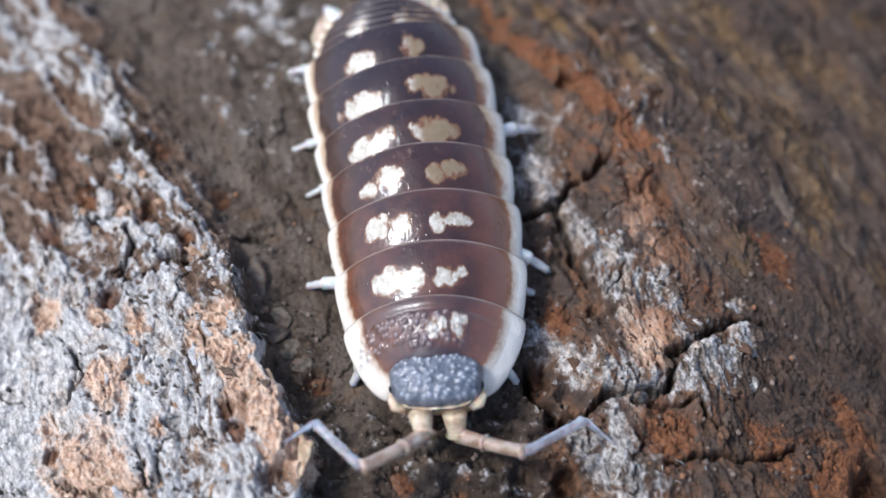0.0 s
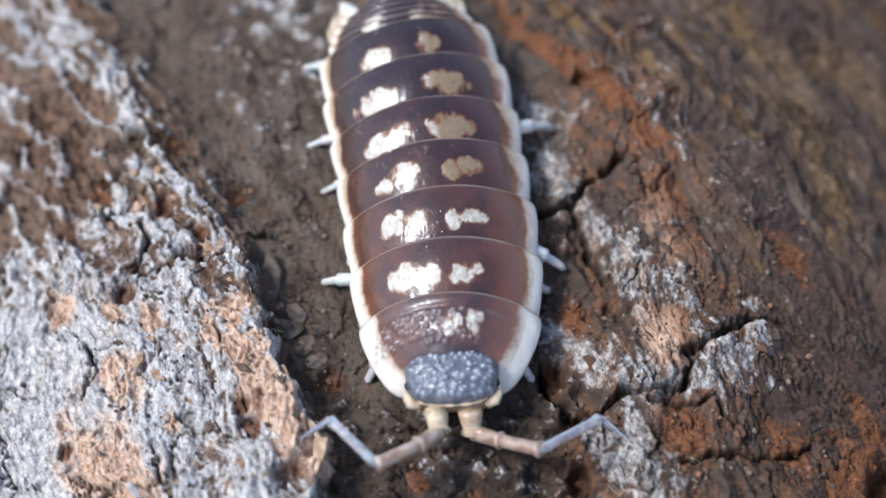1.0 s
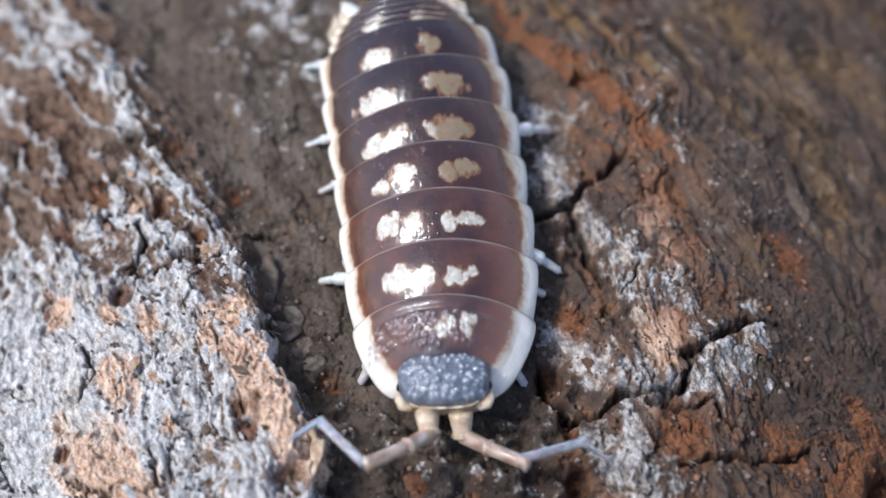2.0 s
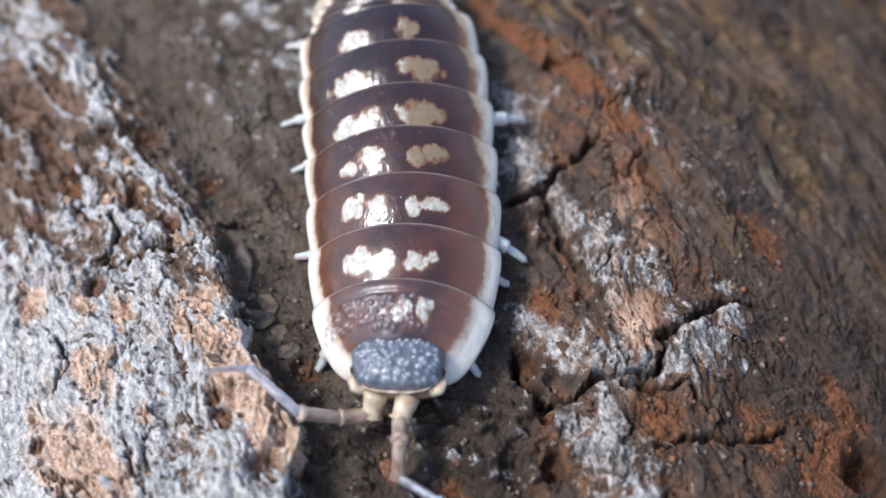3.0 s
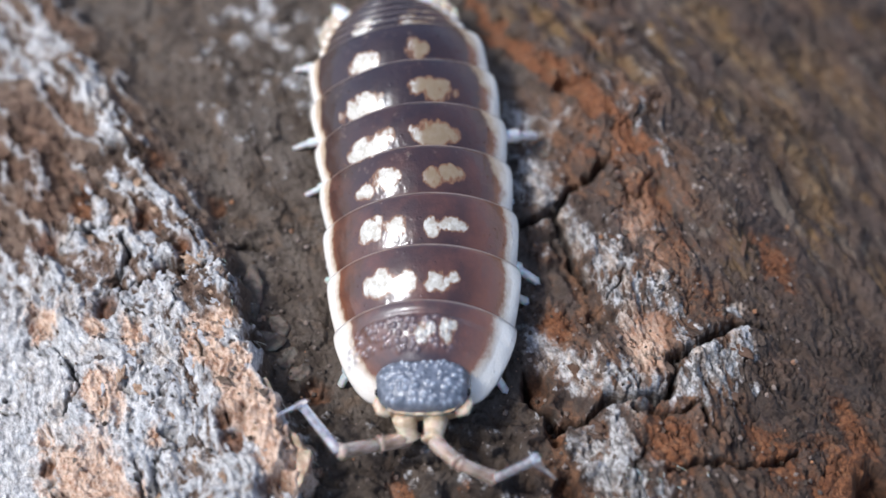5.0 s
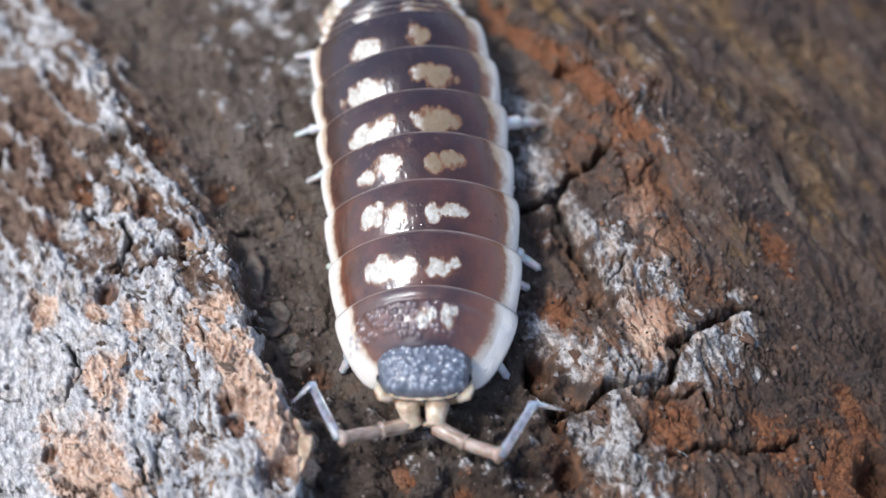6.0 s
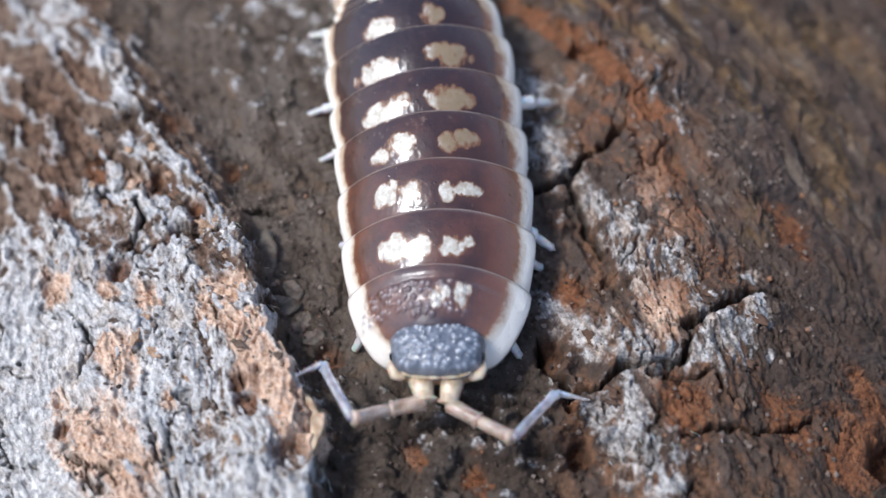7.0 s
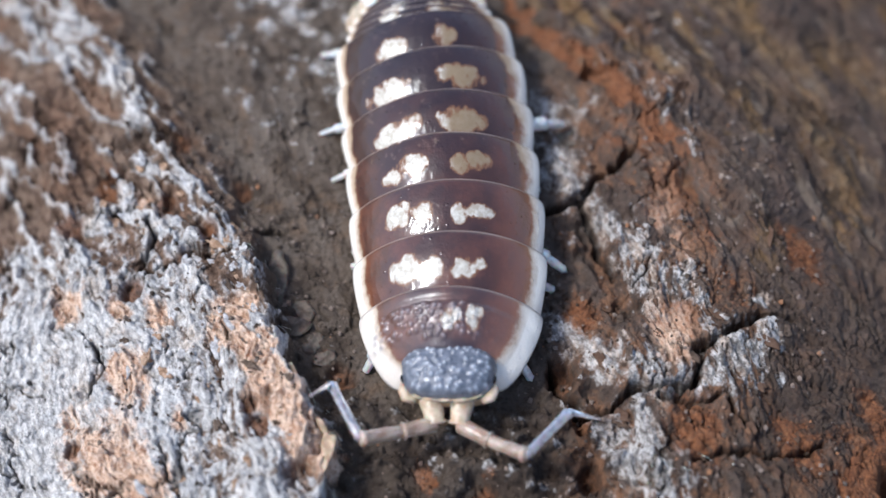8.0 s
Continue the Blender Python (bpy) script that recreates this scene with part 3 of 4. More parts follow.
def shard_mesh(name, length, width, thick, seed, curl, material, point=0.0, rough=0.16):
    """A thin uneven flake, curled along its length; point draws one end out to a tip."""
    rng = random.Random(seed)
    bm = bmesh.new()
    n, rings = 26, (1.0, 0.72, 0.4)
    ragged = [rng.uniform(0.96 - rough, 0.96 + rough) for _ in range(n)]
    loops = []
    for f in rings:
        loop = []
        for i in range(n):
            a = 2 * math.pi * i / n
            k = f * ((ragged[i] + ragged[(i + 1) % n]) / 2)
            x, y = length / 2 * math.cos(a) * k, width / 2 * math.sin(a) * k
            y *= 1 - point * (0.5 + x / length)
            z = thick * (1 - 0.45 * f * f) + curl * x * x / length + rng.uniform(-0.012, 0.012)
            loop.append(bm.verts.new(Vector((x, y, z)) * MM))
        loops.append(loop)
    under = [bm.verts.new(Vector((v.co.x * 0.97, v.co.y * 0.97, v.co.z - thick * 1.3 * MM))) for v in loops[0]]
    mid = bm.verts.new(Vector((0, 0, thick)) * MM)
    for i in range(n):
        j = (i + 1) % n
        bm.faces.new((loops[0][i], loops[0][j], loops[1][j], loops[1][i]))
        bm.faces.new((loops[1][i], loops[1][j], loops[2][j], loops[2][i]))
        bm.faces.new((loops[2][i], loops[2][j], mid))
        bm.faces.new((under[j], under[i], loops[0][i], loops[0][j]))
    bm.faces.new(under[::-1])
    bmesh.ops.recalc_face_normals(bm, faces=bm.faces)
    me = bpy.data.meshes.new(name)
    bm.to_mesh(me)
    bm.free()
    me.polygons.foreach_set("use_smooth", [True] * len(me.polygons))
    me.materials.append(material)
    return me


FLAKE = limb_material("dry_flake", (0.060, 0.044, 0.032), (0.150, 0.115, 0.088), 0.85)
PALE_WOOD = limb_material("pale_wood", (0.32, 0.21, 0.13), (0.62, 0.46, 0.32), 0.8)
THREAD = limb_material("pale_thread", (0.50, 0.44, 0.36), (0.80, 0.76, 0.68), 0.6)


def build_flakes():
    """Scale-like flakes lying in the furrow beside the animal."""
    rng = random.Random(12)
    spots = [(-6.3, -2.9), (-6.7, -3.6), (-5.9, -4.3), (-5.4, -5.0), (4.2, 5.2), (4.6, 6.8)]
    meshes = [shard_mesh("bark_flake", 1.25, 0.8, 0.05, k, 0.10, FLAKE) for k in range(4)]
    for (x, y), z in zip(spots, heights(spots)):
        ob = new("bark_flake", meshes[rng.randrange(4)])
        ob.matrix_basis = pose(x * MM, y * MM, (z + 0.02) * MM, rng.uniform(-9, 9), rng.uniform(-9, 9), rng.uniform(0, 360)) @ Matrix.Scale(rng.uniform(0.7, 1.2), 4)
        ob.parent = ground
    z = float(heights([(-7.35, -1.6)])[0])
    ob = new("bark_flake", shard_mesh("bark_flake", 2.5, 1.25, 0.06, 9, 0.06, FLAKE, 0.7, 0.22))
    ob.matrix_basis = pose(-7.35 * MM, -1.6 * MM, (z + 0.12) * MM, 6, 4, -84)
    ob.parent = ground


def chip_material(name, pale):
    n = Net(name)
    r = n.nodes.new("ShaderNodeObjectInfo").outputs["Random"]
    fine = n.grain(0.12, 5, 0.7)
    grey = n.mix(n.ramp(fine, 0.32, 0.68), (0.24, 0.225, 0.222), (0.58, 0.56, 0.55))
    tan = n.mix(n.ramp(fine, 0.32, 0.68), (0.20, 0.11, 0.06), (0.50, 0.34, 0.23))
    dark = n.mix(n.ramp(fine, 0.32, 0.68), (0.045, 0.030, 0.021), (0.14, 0.10, 0.075))
    col = n.mix(n.ramp(r, 0.70, 0.72), n.mix(n.ramp(r, 0.40, 0.42), grey, dark), tan) if pale else n.mix(n.ramp(r, 0.2, 0.8, 0.0, 0.5), dark, (0.12, 0.055, 0.028))
    return n.done(Base_Color=col, Roughness=0.85, Normal=n.bump(n.grain(0.15, 5, 0.7), 0.9, 0.08), Specular_IOR_Level=0.2)


def build_chips():
    """Loose angular chips lifting off the two ridges, along the grain."""
    rng = random.Random(77)
    kinds = chip_material("pale_chip", True), chip_material("dark_chip", False)
    meshes = [shard_mesh("bark_chip", rng.uniform(0.55, 0.9), rng.uniform(0.25, 0.45), rng.uniform(0.04, 0.08), 60 + k, rng.uniform(-0.05, 0.12), kinds[k // 8], rng.uniform(0.0, 0.4), 0.45) for k in range(16)]
    spots = []
    while len(spots) < 165:
        if len(spots) < 110:
            y = rng.uniform(-11.0, 4.0)
            x = float(line_x(LEFT_EDGE, y)) - 0.4 - abs(rng.gauss(0, 3.2))
        else:
            x, y = rng.uniform(5.0, 12.5), rng.uniform(-10.5, 3.5)
        if x > -16:
            spots.append((x, y))
    for (x, y), z in zip(spots, heights(spots)):
        ob = new("bark_chip", meshes[rng.randrange(8) + (8 if x > 0 else 0)])
        ob.matrix_basis = pose(x * MM, y * MM, (z - 0.02) * MM, rng.uniform(-14, 14), rng.uniform(-16, 16), -62 + rng.gauss(0, 22)) @ Matrix.Scale(rng.uniform(0.55, 1.15), 4)
        ob.parent = ground


def build_splinters():
    """Frayed splinters at the broken edge of the ridge."""
    spots = [(-5.05, -9.5, -97, 1.6, 0.7), (-5.2, -8.6, -62, 1.3, 0.4), (-6.35, -6.4, -58, 1.0, 0.3)]
    for k, ((x, y, turn, length, width), z) in enumerate(zip(spots, heights([q[:2] for q in spots]))):
        ob = new("bark_splinter", shard_mesh("bark_splinter", length, width, 0.09, 30 + k, 0.06, PALE_WOOD, 0.8))
        ob.matrix_basis = pose(x * MM, y * MM, (z + 0.10 + (0.35 if k == 0 else 0)) * MM, 4, 10, turn)
        ob.parent = ground


def build_threads():
    """Thin pale threads and frayed bast clinging to the bark."""
    rng = random.Random(5)
    bm = bmesh.new()
    starts = []
    for k in range(54):
        if k < 36:
            y = rng.uniform(-11, 2)
            x = float(line_x(LEFT_EDGE, y)) + rng.uniform(-0.5, 0.4)
        else:
            x, y = rng.gauss(7.2, 1.0), rng.gauss(-10.0, 0.8)
        starts.append((x, y))
    for (x, y), z in zip(starts, heights(starts)):
        a, long = rng.uniform(-1.2, 0.4) - 0.6, rng.uniform(0.2, 0.6)
        p = Vector((x, y, z + 0.02))
        pts = []
        for i in range(5):
            pts.append(p.copy())
            p += Vector((math.cos(a), math.sin(a), rng.uniform(-0.15, 0.35) * (1 - i / 2.5))) * long / 4
            a += rng.uniform(-0.5, 0.5)
        tube(bm, pts, [0.009, 0.011, 0.009, 0.007, 0.003], 4)
    ob = part("bark_threads", bm, THREAD, None)
    tagged(ob, "fine pale frayed threads clinging to the bark", "fibres", kind="stuff")


def build_crumbs():
    """Loose crumbs in the hollows."""
    rng = random.Random(8)
    spots = [(rng.uniform(-14, 14), rng.uniform(-11, 6)) for _ in range(1500)]
    verts, faces = [], []
    shape = [(1, 0, 0), (-1, 0, 0), (0, 1, 0), (0, -1, 0), (0, 0, 1), (0, 0, -1), (0.6, 0.6, 0.5), (-0.6, 0.6, 0.5), (-0.6, -0.6, 0.5), (0.6, -0.6, 0.5)]
    tris = [(4, 6, 7), (4, 7, 8), (4, 8, 9), (4, 9, 6), (6, 0, 2), (6, 2, 7), (7, 2, 1), (7, 1, 8), (8, 1, 3), (8, 3, 9), (9, 3, 0), (9, 0, 6), (5, 2, 0), (5, 1, 2), (5, 3, 1), (5, 0, 3)]
    for (x, y), z in zip(spots, heights(spots)):
        r, b = rng.choice((0.04, 0.05, 0.06, 0.08, 0.12)), len(verts)
        turn = Euler([rng.uniform(0, 6) for _ in range(3)]).to_matrix()
        for q in shape:
            verts.append((Vector((x, y, z + r * 0.4)) + turn @ (Vector(q) * r * rng.uniform(0.7, 1.2))) * MM)
        faces += [tuple(b + i for i in t) for t in tris]
    me = bpy.data.meshes.new("bark_crumbs")
    me.from_pydata([tuple(v) for v in verts], [], faces)
    me.materials.append(CRUMB)
    tagged(new("bark_crumbs", me), "loose brown and grey bark crumbs", "crumbs", kind="stuff")


def crumb_material():
    n = Net("crumb")
    r = n.nodes.new("ShaderNodeNewGeometry").outputs["Random Per Island"]
    col = n.mix(n.ramp(r, 0.2, 0.7), (0.05, 0.032, 0.02), (0.20, 0.15, 0.12))
    col = n.mix(n.ramp(r, 0.93, 0.97), col, (0.28, 0.13, 0.06))
    return n.done(Base_Color=col, Roughness=0.85, Normal=n.bump(n.grain(0.04, 3), 0.6, 0.02))


CRUMB = crumb_material()
build_flakes()
build_chips()
build_splinters()
build_threads()
build_crumbs()


# ---- woodlouse ----
def bend(x, y):
    """The body's sideways bow: places along the straight body, bent."""
    u = np.asarray(y, dtype=float) - 0.6
    d = np.radians(np.clip(u * 0.9, -6, 6))
    mid = -0.00785 * np.clip(u, -6.7, 6.7) ** 2 - 0.105 * np.maximum(np.abs(u) - 6.7, 0)
    return mid + x * np.cos(d), y + x * np.sin(d)


def bend_mesh(ob):
    co = np.empty(len(ob.data.vertices) * 3)
    ob.data.vertices.foreach_get("co", co)
    co = co.reshape(-1, 3)
    x, y = bend(co[:, 0] / MM, co[:, 1] / MM)
    co[:, 0], co[:, 1] = x * MM, y * MM
    ob.data.vertices.foreach_set("co", co.ravel())
    return ob


def warts(x, y, x0, x1, y0, y1, count, r, high, seed):
    """Small round warts strewn over a stretch of shell."""
    rng = np.random.RandomState(seed)
    out, kept = np.zeros(np.shape(x)), []
    while len(kept) < count:
        px, py = rng.uniform(x0, x1), rng.uniform(y0, y1)
        if all((px - a) ** 2 + (py - b) ** 2 > (1.7 * r) ** 2 for a, b in kept[-60:]):
            kept.append((px, py))
            k = rng.uniform(0.7, 1.25)
            out = np.maximum(out, high * k * np.exp(-(((x - px) ** 2 + (y - py) ** 2) / (r * k) ** 2)))
    return out


# cream markings on the back: centre and half sizes
MARKS = [
    (-1.75, -3.55, 0.62, 0.50), (-0.85, -3.75, 0.42, 0.42), (0.42, -3.85, 0.50, 0.42), (0.95, -3.70, 0.25, 0.25),
    (-1.95, -1.20, 0.55, 0.45), (-1.05, -1.35, 0.48, 0.40), (0.35, -1.55, 0.26, 0.36), (1.15, -1.40, 0.48, 0.30),
    (-2.1, 0.55, 0.40, 0.28), (-1.35, 0.85, 0.60, 0.45), (0.60, 0.65, 0.42, 0.36), (1.25, 0.85, 0.45, 0.36),
    (-2.0, 2.45, 0.75, 0.45), (-1.2, 2.75, 0.40, 0.35), (0.75, 2.75, 0.85, 0.50),
    (-2.0, 4.55, 0.85, 0.48), (0.85, 4.90, 0.85, 0.48),
    (-1.85, 6.65, 0.60, 0.45), (0.35, 7.0, 0.42, 0.50),
    (0.50, 8.50, 0.75, 0.13), (0.50, 8.93, 0.65, 0.10), (0.6, 9.4, 0.5, 0.09), (-1.9, 8.45, 0.40, 0.14), (-1.75, 8.90, 0.35, 0.10),
    (-0.35, -5.85, 0.30, 0.36), (-0.05, -5.75, 0.2, 0.3), (0.55, -5.80, 0.26, 0.42), (0.75, -5.65, 0.2, 0.25),
]


def plate_point(a, v, q):
    """A point of a back plate; a runs across (-1 to 1), v from front to back."""
    s = abs(a)
    th = s * radians(64)
    c = math.cos(radians(64))
    w = q["wf"] + (q["wr"] - q["wf"]) * v ** q.get("bulge", 1.0)
    w *= 1 - s ** 8 * (0.055 * (1 - v) ** 2.2 + 0.035 * v ** 9)
    x = w * (0.90 * math.sin(th) / math.sin(radians(64)) + 0.10 * s ** 3)
    hgt = q["h"] + q["dh"] * (v - 0.5)
    z = q["z0"] + (hgt - q["z0"]) * ((math.cos(th) - c) / (1 - c)) ** 0.92
    z += 0.10 * smooth(0.8, 1.0, s)
    front = q["fc"] + (q["fe"] - q["fc"]) * s ** 2.2
    rear = q["rc"] + (q["re"] - q["rc"]) * s ** 2.2
    y = front + (rear - front) * v
    lift = 0.42 * (v - 0.5) - 0.11 * smooth(0.93, 1.0, v) - q.get("groove", 0.0) * math.exp(-((v - 0.74) / 0.06) ** 2) * (1 - s ** 4)
    return math.copysign(x, a) + q.get("shift", 0.0), y, z + (lift + 0.22 * math.sin(math.pi * v)) * (1 - 0.25 * s)


def plate(name, q, material, parent, label="", na=121, nv=26, knobs=0.0):
    aa, vv = np.linspace(-1, 1, na), np.concatenate([np.linspace(0, 0.80, nv - 8), np.linspace(0.83, 1, 8)])
    top = np.array([[plate_point(a, v, q) for a in aa] for v in vv])
    x, y = top[..., 0], top[..., 1]
    if knobs:
        bumps = warts(x, y, -2.6, 1.9, -6.62, -5.35, 100, 0.092, knobs, 3) * (smooth(1.9, 0.4, x) * 0.75 + 0.25) * smooth(0.80, 0.66, vv)[:, None]
        top[..., 2] += bumps
    top[..., 0], top[..., 1] = bend(x, y)
    low = top.copy()
    low[..., 2] -= 0.14
    co = np.concatenate([top.reshape(-1, 3), low.reshape(-1, 3)])
    me = bpy.data.meshes.new(name)
    n = na * nv
    faces = []
    for j in range(nv - 1):
        for i in range(na - 1):
            k = j * na + i
            faces.append((k, k + 1, k + na + 1, k + na))
            faces.append((n + k, n + k + na, n + k + na + 1, n + k + 1))
    rim = list(range(na)) + [j * na + na - 1 for j in range(1, nv)] + [(nv - 1) * na + i for i in range(na - 2, -1, -1)] + [j * na for j in range(nv - 2, 0, -1)]
    for a, b in zip(rim, rim[1:] + rim[:1]):
        faces.append((b, a, a + n, b + n))
    me.from_pydata((co * MM).tolist(), [], faces)
    me.polygons.foreach_set("use_smooth", [True] * len(me.polygons))
    me.materials.append(material)
    mark = np.zeros(x.shape)
    for mx, my, rx, ry in MARKS:
        mx, my = mx + 0.22, my - 0.18
        mark = np.maximum(mark, 1.1 - 0.62 * (((top[..., 0] - mx) / rx) ** 2 + ((top[..., 1] - my) / ry) ** 2))
    mark = np.where(vv[:, None] > 0.15, np.clip(mark, 0, 1), 0)
    e0, e1 = q.get("edge", (0.76, 0.985))
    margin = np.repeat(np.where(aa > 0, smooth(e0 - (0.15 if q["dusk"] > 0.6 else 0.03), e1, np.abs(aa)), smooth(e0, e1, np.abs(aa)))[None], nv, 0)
    margin = np.clip(margin - 0.22 * np.sin(np.pi * np.clip(vv * 1.1 - 0.1, 0, 1))[:, None] * (margin < 0.93), 0, 1)
    layer(me, "mark", np.concatenate([mark.ravel(), mark.ravel()]))
    rim = np.repeat(smooth(q.get("band", 0.955), q.get("band", 0.955) + 0.02, vv)[:, None], na, 1)
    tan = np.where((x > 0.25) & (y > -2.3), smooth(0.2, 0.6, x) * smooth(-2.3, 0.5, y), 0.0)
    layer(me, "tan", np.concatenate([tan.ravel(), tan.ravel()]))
    # full on the right, where bounced light is put into the colour
    flank_glow = np.repeat((smooth(0.30, 0.80, np.abs(aa)) * np.where(aa > 0, 1.0, 0.25))[None], nv, 0)
    layer(me, "flank_glow", np.concatenate([flank_glow.ravel(), flank_glow.ravel()]))
    blotch = np.repeat(smooth(0.70, 0.40, vv)[:, None], na, 1) * np.where(x < 0, 0.4, 1.0) if q["dusk"] > 0.6 else np.full(x.shape, 0.6)
    # wart tops that carry the painted sparkle
    wart_glint = np.clip(bumps / knobs, 0, 1) ** 2 if knobs else np.zeros(x.shape)
    layer(me, "wart_glint", np.concatenate([wart_glint.ravel(), wart_glint.ravel()]))
    layer(me, "blotch", np.concatenate([blotch.ravel(), blotch.ravel()]))
    # painted shade along the first plate's front edge, behind the head
    gap_shade = np.where(q["dusk"] == 0, smooth(0.14, 0.06, vv)[:, None] * smooth(0.62, 0.5, np.abs(aa))[None], 0.0)
    layer(me, "gap_shade", np.concatenate([gap_shade.ravel(), gap_shade.ravel()]))
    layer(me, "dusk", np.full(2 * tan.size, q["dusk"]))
    layer(me, "rim", np.concatenate([rim.ravel(), rim.ravel()]))
    layer(me, "margin", np.concatenate([margin.ravel(), margin.ravel()]))
    ob = new(name, me)
    ob.parent = parent
    return tagged(ob, label)


def build_louse():
    body = new("woodlouse")
    tagged(body, "brown glossy woodlouse with cream spots and white margins on bark", "woodlouse")
    # rear edge of each plate: at the middle, at the sides, half width, height
    rear = [(-4.66, -4.95, 3.58, 2.95), (-2.38, -2.5, 3.80, 3.05), (-0.16, -0.15, 3.86, 3.1), (1.98, 2.0, 3.87, 3.1),
            (4.03, 4.05, 3.92, 3.05), (6.19, 6.25, 3.88, 2.95), (8.15, 8.35, 3.6, 2.75)]
    prev = (-6.95, -7.8, 1.72, 2.84)
    for k, (rc, re, w, h) in enumerate(rear):
        lap = 0.0 if k == 0 else 0.4
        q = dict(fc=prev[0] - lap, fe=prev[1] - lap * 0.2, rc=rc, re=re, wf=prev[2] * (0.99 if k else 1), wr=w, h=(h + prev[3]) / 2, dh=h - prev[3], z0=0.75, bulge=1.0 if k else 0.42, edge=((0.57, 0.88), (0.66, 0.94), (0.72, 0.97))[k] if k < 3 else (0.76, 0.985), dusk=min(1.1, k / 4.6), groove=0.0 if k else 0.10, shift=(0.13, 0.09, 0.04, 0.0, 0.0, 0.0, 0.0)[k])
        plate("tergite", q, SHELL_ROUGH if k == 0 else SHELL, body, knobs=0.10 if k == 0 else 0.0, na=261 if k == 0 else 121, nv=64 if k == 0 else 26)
        prev = (rc, re, w, h)
    for k, w in enumerate((3.05, 2.85, 2.6, 2.2, 1.65)):
        h = 2.6 - 0.17 * k
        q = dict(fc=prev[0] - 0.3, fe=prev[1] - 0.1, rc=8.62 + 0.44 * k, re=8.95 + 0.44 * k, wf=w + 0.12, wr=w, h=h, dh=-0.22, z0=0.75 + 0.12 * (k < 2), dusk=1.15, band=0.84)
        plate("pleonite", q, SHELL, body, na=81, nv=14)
        prev = (q["rc"], q["re"], w, h)
        if k in (1, 2, 3):
            for sx in (-1, 1):
                bm = bmesh.new()
                y0, x0 = q["fe"] + 0.1, sx * (w - 0.42)
                tube(bm, [(x0, y0, 0.95), (x0 + sx * 0.26, y0 + 0.4, 0.92), (x0 + sx * 0.34, y0 + 0.95, 0.82), (x0 + sx * 0.26, y0 + 1.5, 0.66)], [0.20, 0.30, 0.22, 0.03], 12, 0.4)
                part("side_lobe", bm, CREAM, body, "white pointed side lobe of the tail")
    bm = bmesh.new()
    tube(bm, [(0, 9.9, 1.4), (0, 10.4, 1.35), (0, 10.8, 1.2), (0, 11.15, 1.0)], [1.1, 0.95, 0.5, 0.08], 20, 0.4)
    part("telson", bm, SHELL, body)
    for sx in (-1, 1):
        bm = bmesh.new()
        tube(bm, [(sx * 1.3, 9.7, 1.0), (sx * 1.6, 10.3, 1.0), (sx * 1.9, 10.9, 0.85), (sx * 2.1, 11.5, 0.6)], [0.34, 0.36, 0.3, 0.1], 12, 0.6)
        part("uropod", bm, WHITE, body, "pale pointed tail limb")
    # head: a rounded block, dark above
    bm = bmesh.new()
    bmesh.ops.create_uvsphere(bm, u_segments=200, v_segments=120, radius=1)
    for vert in bm.verts:
        x, y, z = vert.co
        p = 4.2
        r = (abs(x) ** p + abs(y) ** p + abs(z) ** p) ** (-1 / p)
        x, y, z = x * r, y * r, z * r
        X, Y, Z = (1.72 + 0.10 * y) * x + 0.2, -7.64 + 1.03 * y, 1.84 + 0.84 * z
        Z -= 0.30 * x * x + 0.22 * max(-y, 0) ** 2 + 0.12 * max(y, 0) ** 2
        Y += 0.18 * x * x * (1 if y < 0 else 1 - 3.2 * y)
        vert.co = Vector((X, Y, Z)) * MM
    xy = np.array([v.co[:2] for v in bm.verts]) / MM
    knob = warts(xy[:, 0], xy[:, 1], -1.4, 1.8, -8.55, -6.85, 84, 0.082, 0.09, 4)
    for vert, k in zip(bm.verts, knob):
        if vert.co.z > 2.0 * MM:
            vert.co.z += k * MM
    head = part("head", bm, HEAD, body, "dark blue-grey head with pale warts")
    layer(head.data, "wart_glint", np.clip(knob / 0.09, 0, 1) ** 2)
    layer(head.data, "mark", [float(smooth(1.85, 1.35, v.co.z / MM)) for v in head.data.vertices])
    bm = bmesh.new()
    tube(bm, [(0.2 + 1.3 * math.sin(a), -8.45 - 0.32 * math.cos(a * 1.1), 1.98 + 0.05 * math.cos(3 * a)) for a in (-1.3 + 0.13 * i for i in range(21))],
         [0.02] + [0.045 + 0.02 * math.sin(1.7 * i) for i in range(19)] + [0.02], 8)
    part("brow", bm, CREAM, body, "pale ridge along the front of the head")
    for sx in (-1, 1):
        bm = bmesh.new()
        tube(bm, [(0.2 + sx * dx, y, z) for dx, y, z in ((1.10, -8.30, 1.35), (1.32, -8.48, 1.50), (1.54, -8.42, 1.58), (1.67, -8.18, 1.62), (1.69, -7.9, 1.6))], [0.08, 0.20, 0.23, 0.18, 0.06], 14)
        part("cheek", bm, CREAM, body, "pale lobe at the corner of the head")
    for sx in (-1, 1):
        bm = bmesh.new()
        bmesh.ops.create_uvsphere(bm, u_segments=20, v_segments=12, radius=0.22 * MM, matrix=Matrix.Translation(Vector((0.2 + sx * 1.54, -7.80, 1.78)) * MM))
        part("eye", bm, EYE, body)
    # seven pairs of legs, mostly under the plates: where the feet stand on either side
    feet = [((-3.1, -6.6), (3.1, -6.7)), ((-4.75, -2.0), (3.95, -3.1)), ((-3.7, -1.2), (4.65, -2.2)), ((-4.45, 2.5), (3.7, 1.2)),
            ((-4.75, 5.0), (5.1, 4.0)), ((-3.7, 5.4), (3.7, 6.2)), ((-4.2, 9.1), (3.5, 9.0))]
    legs = {}
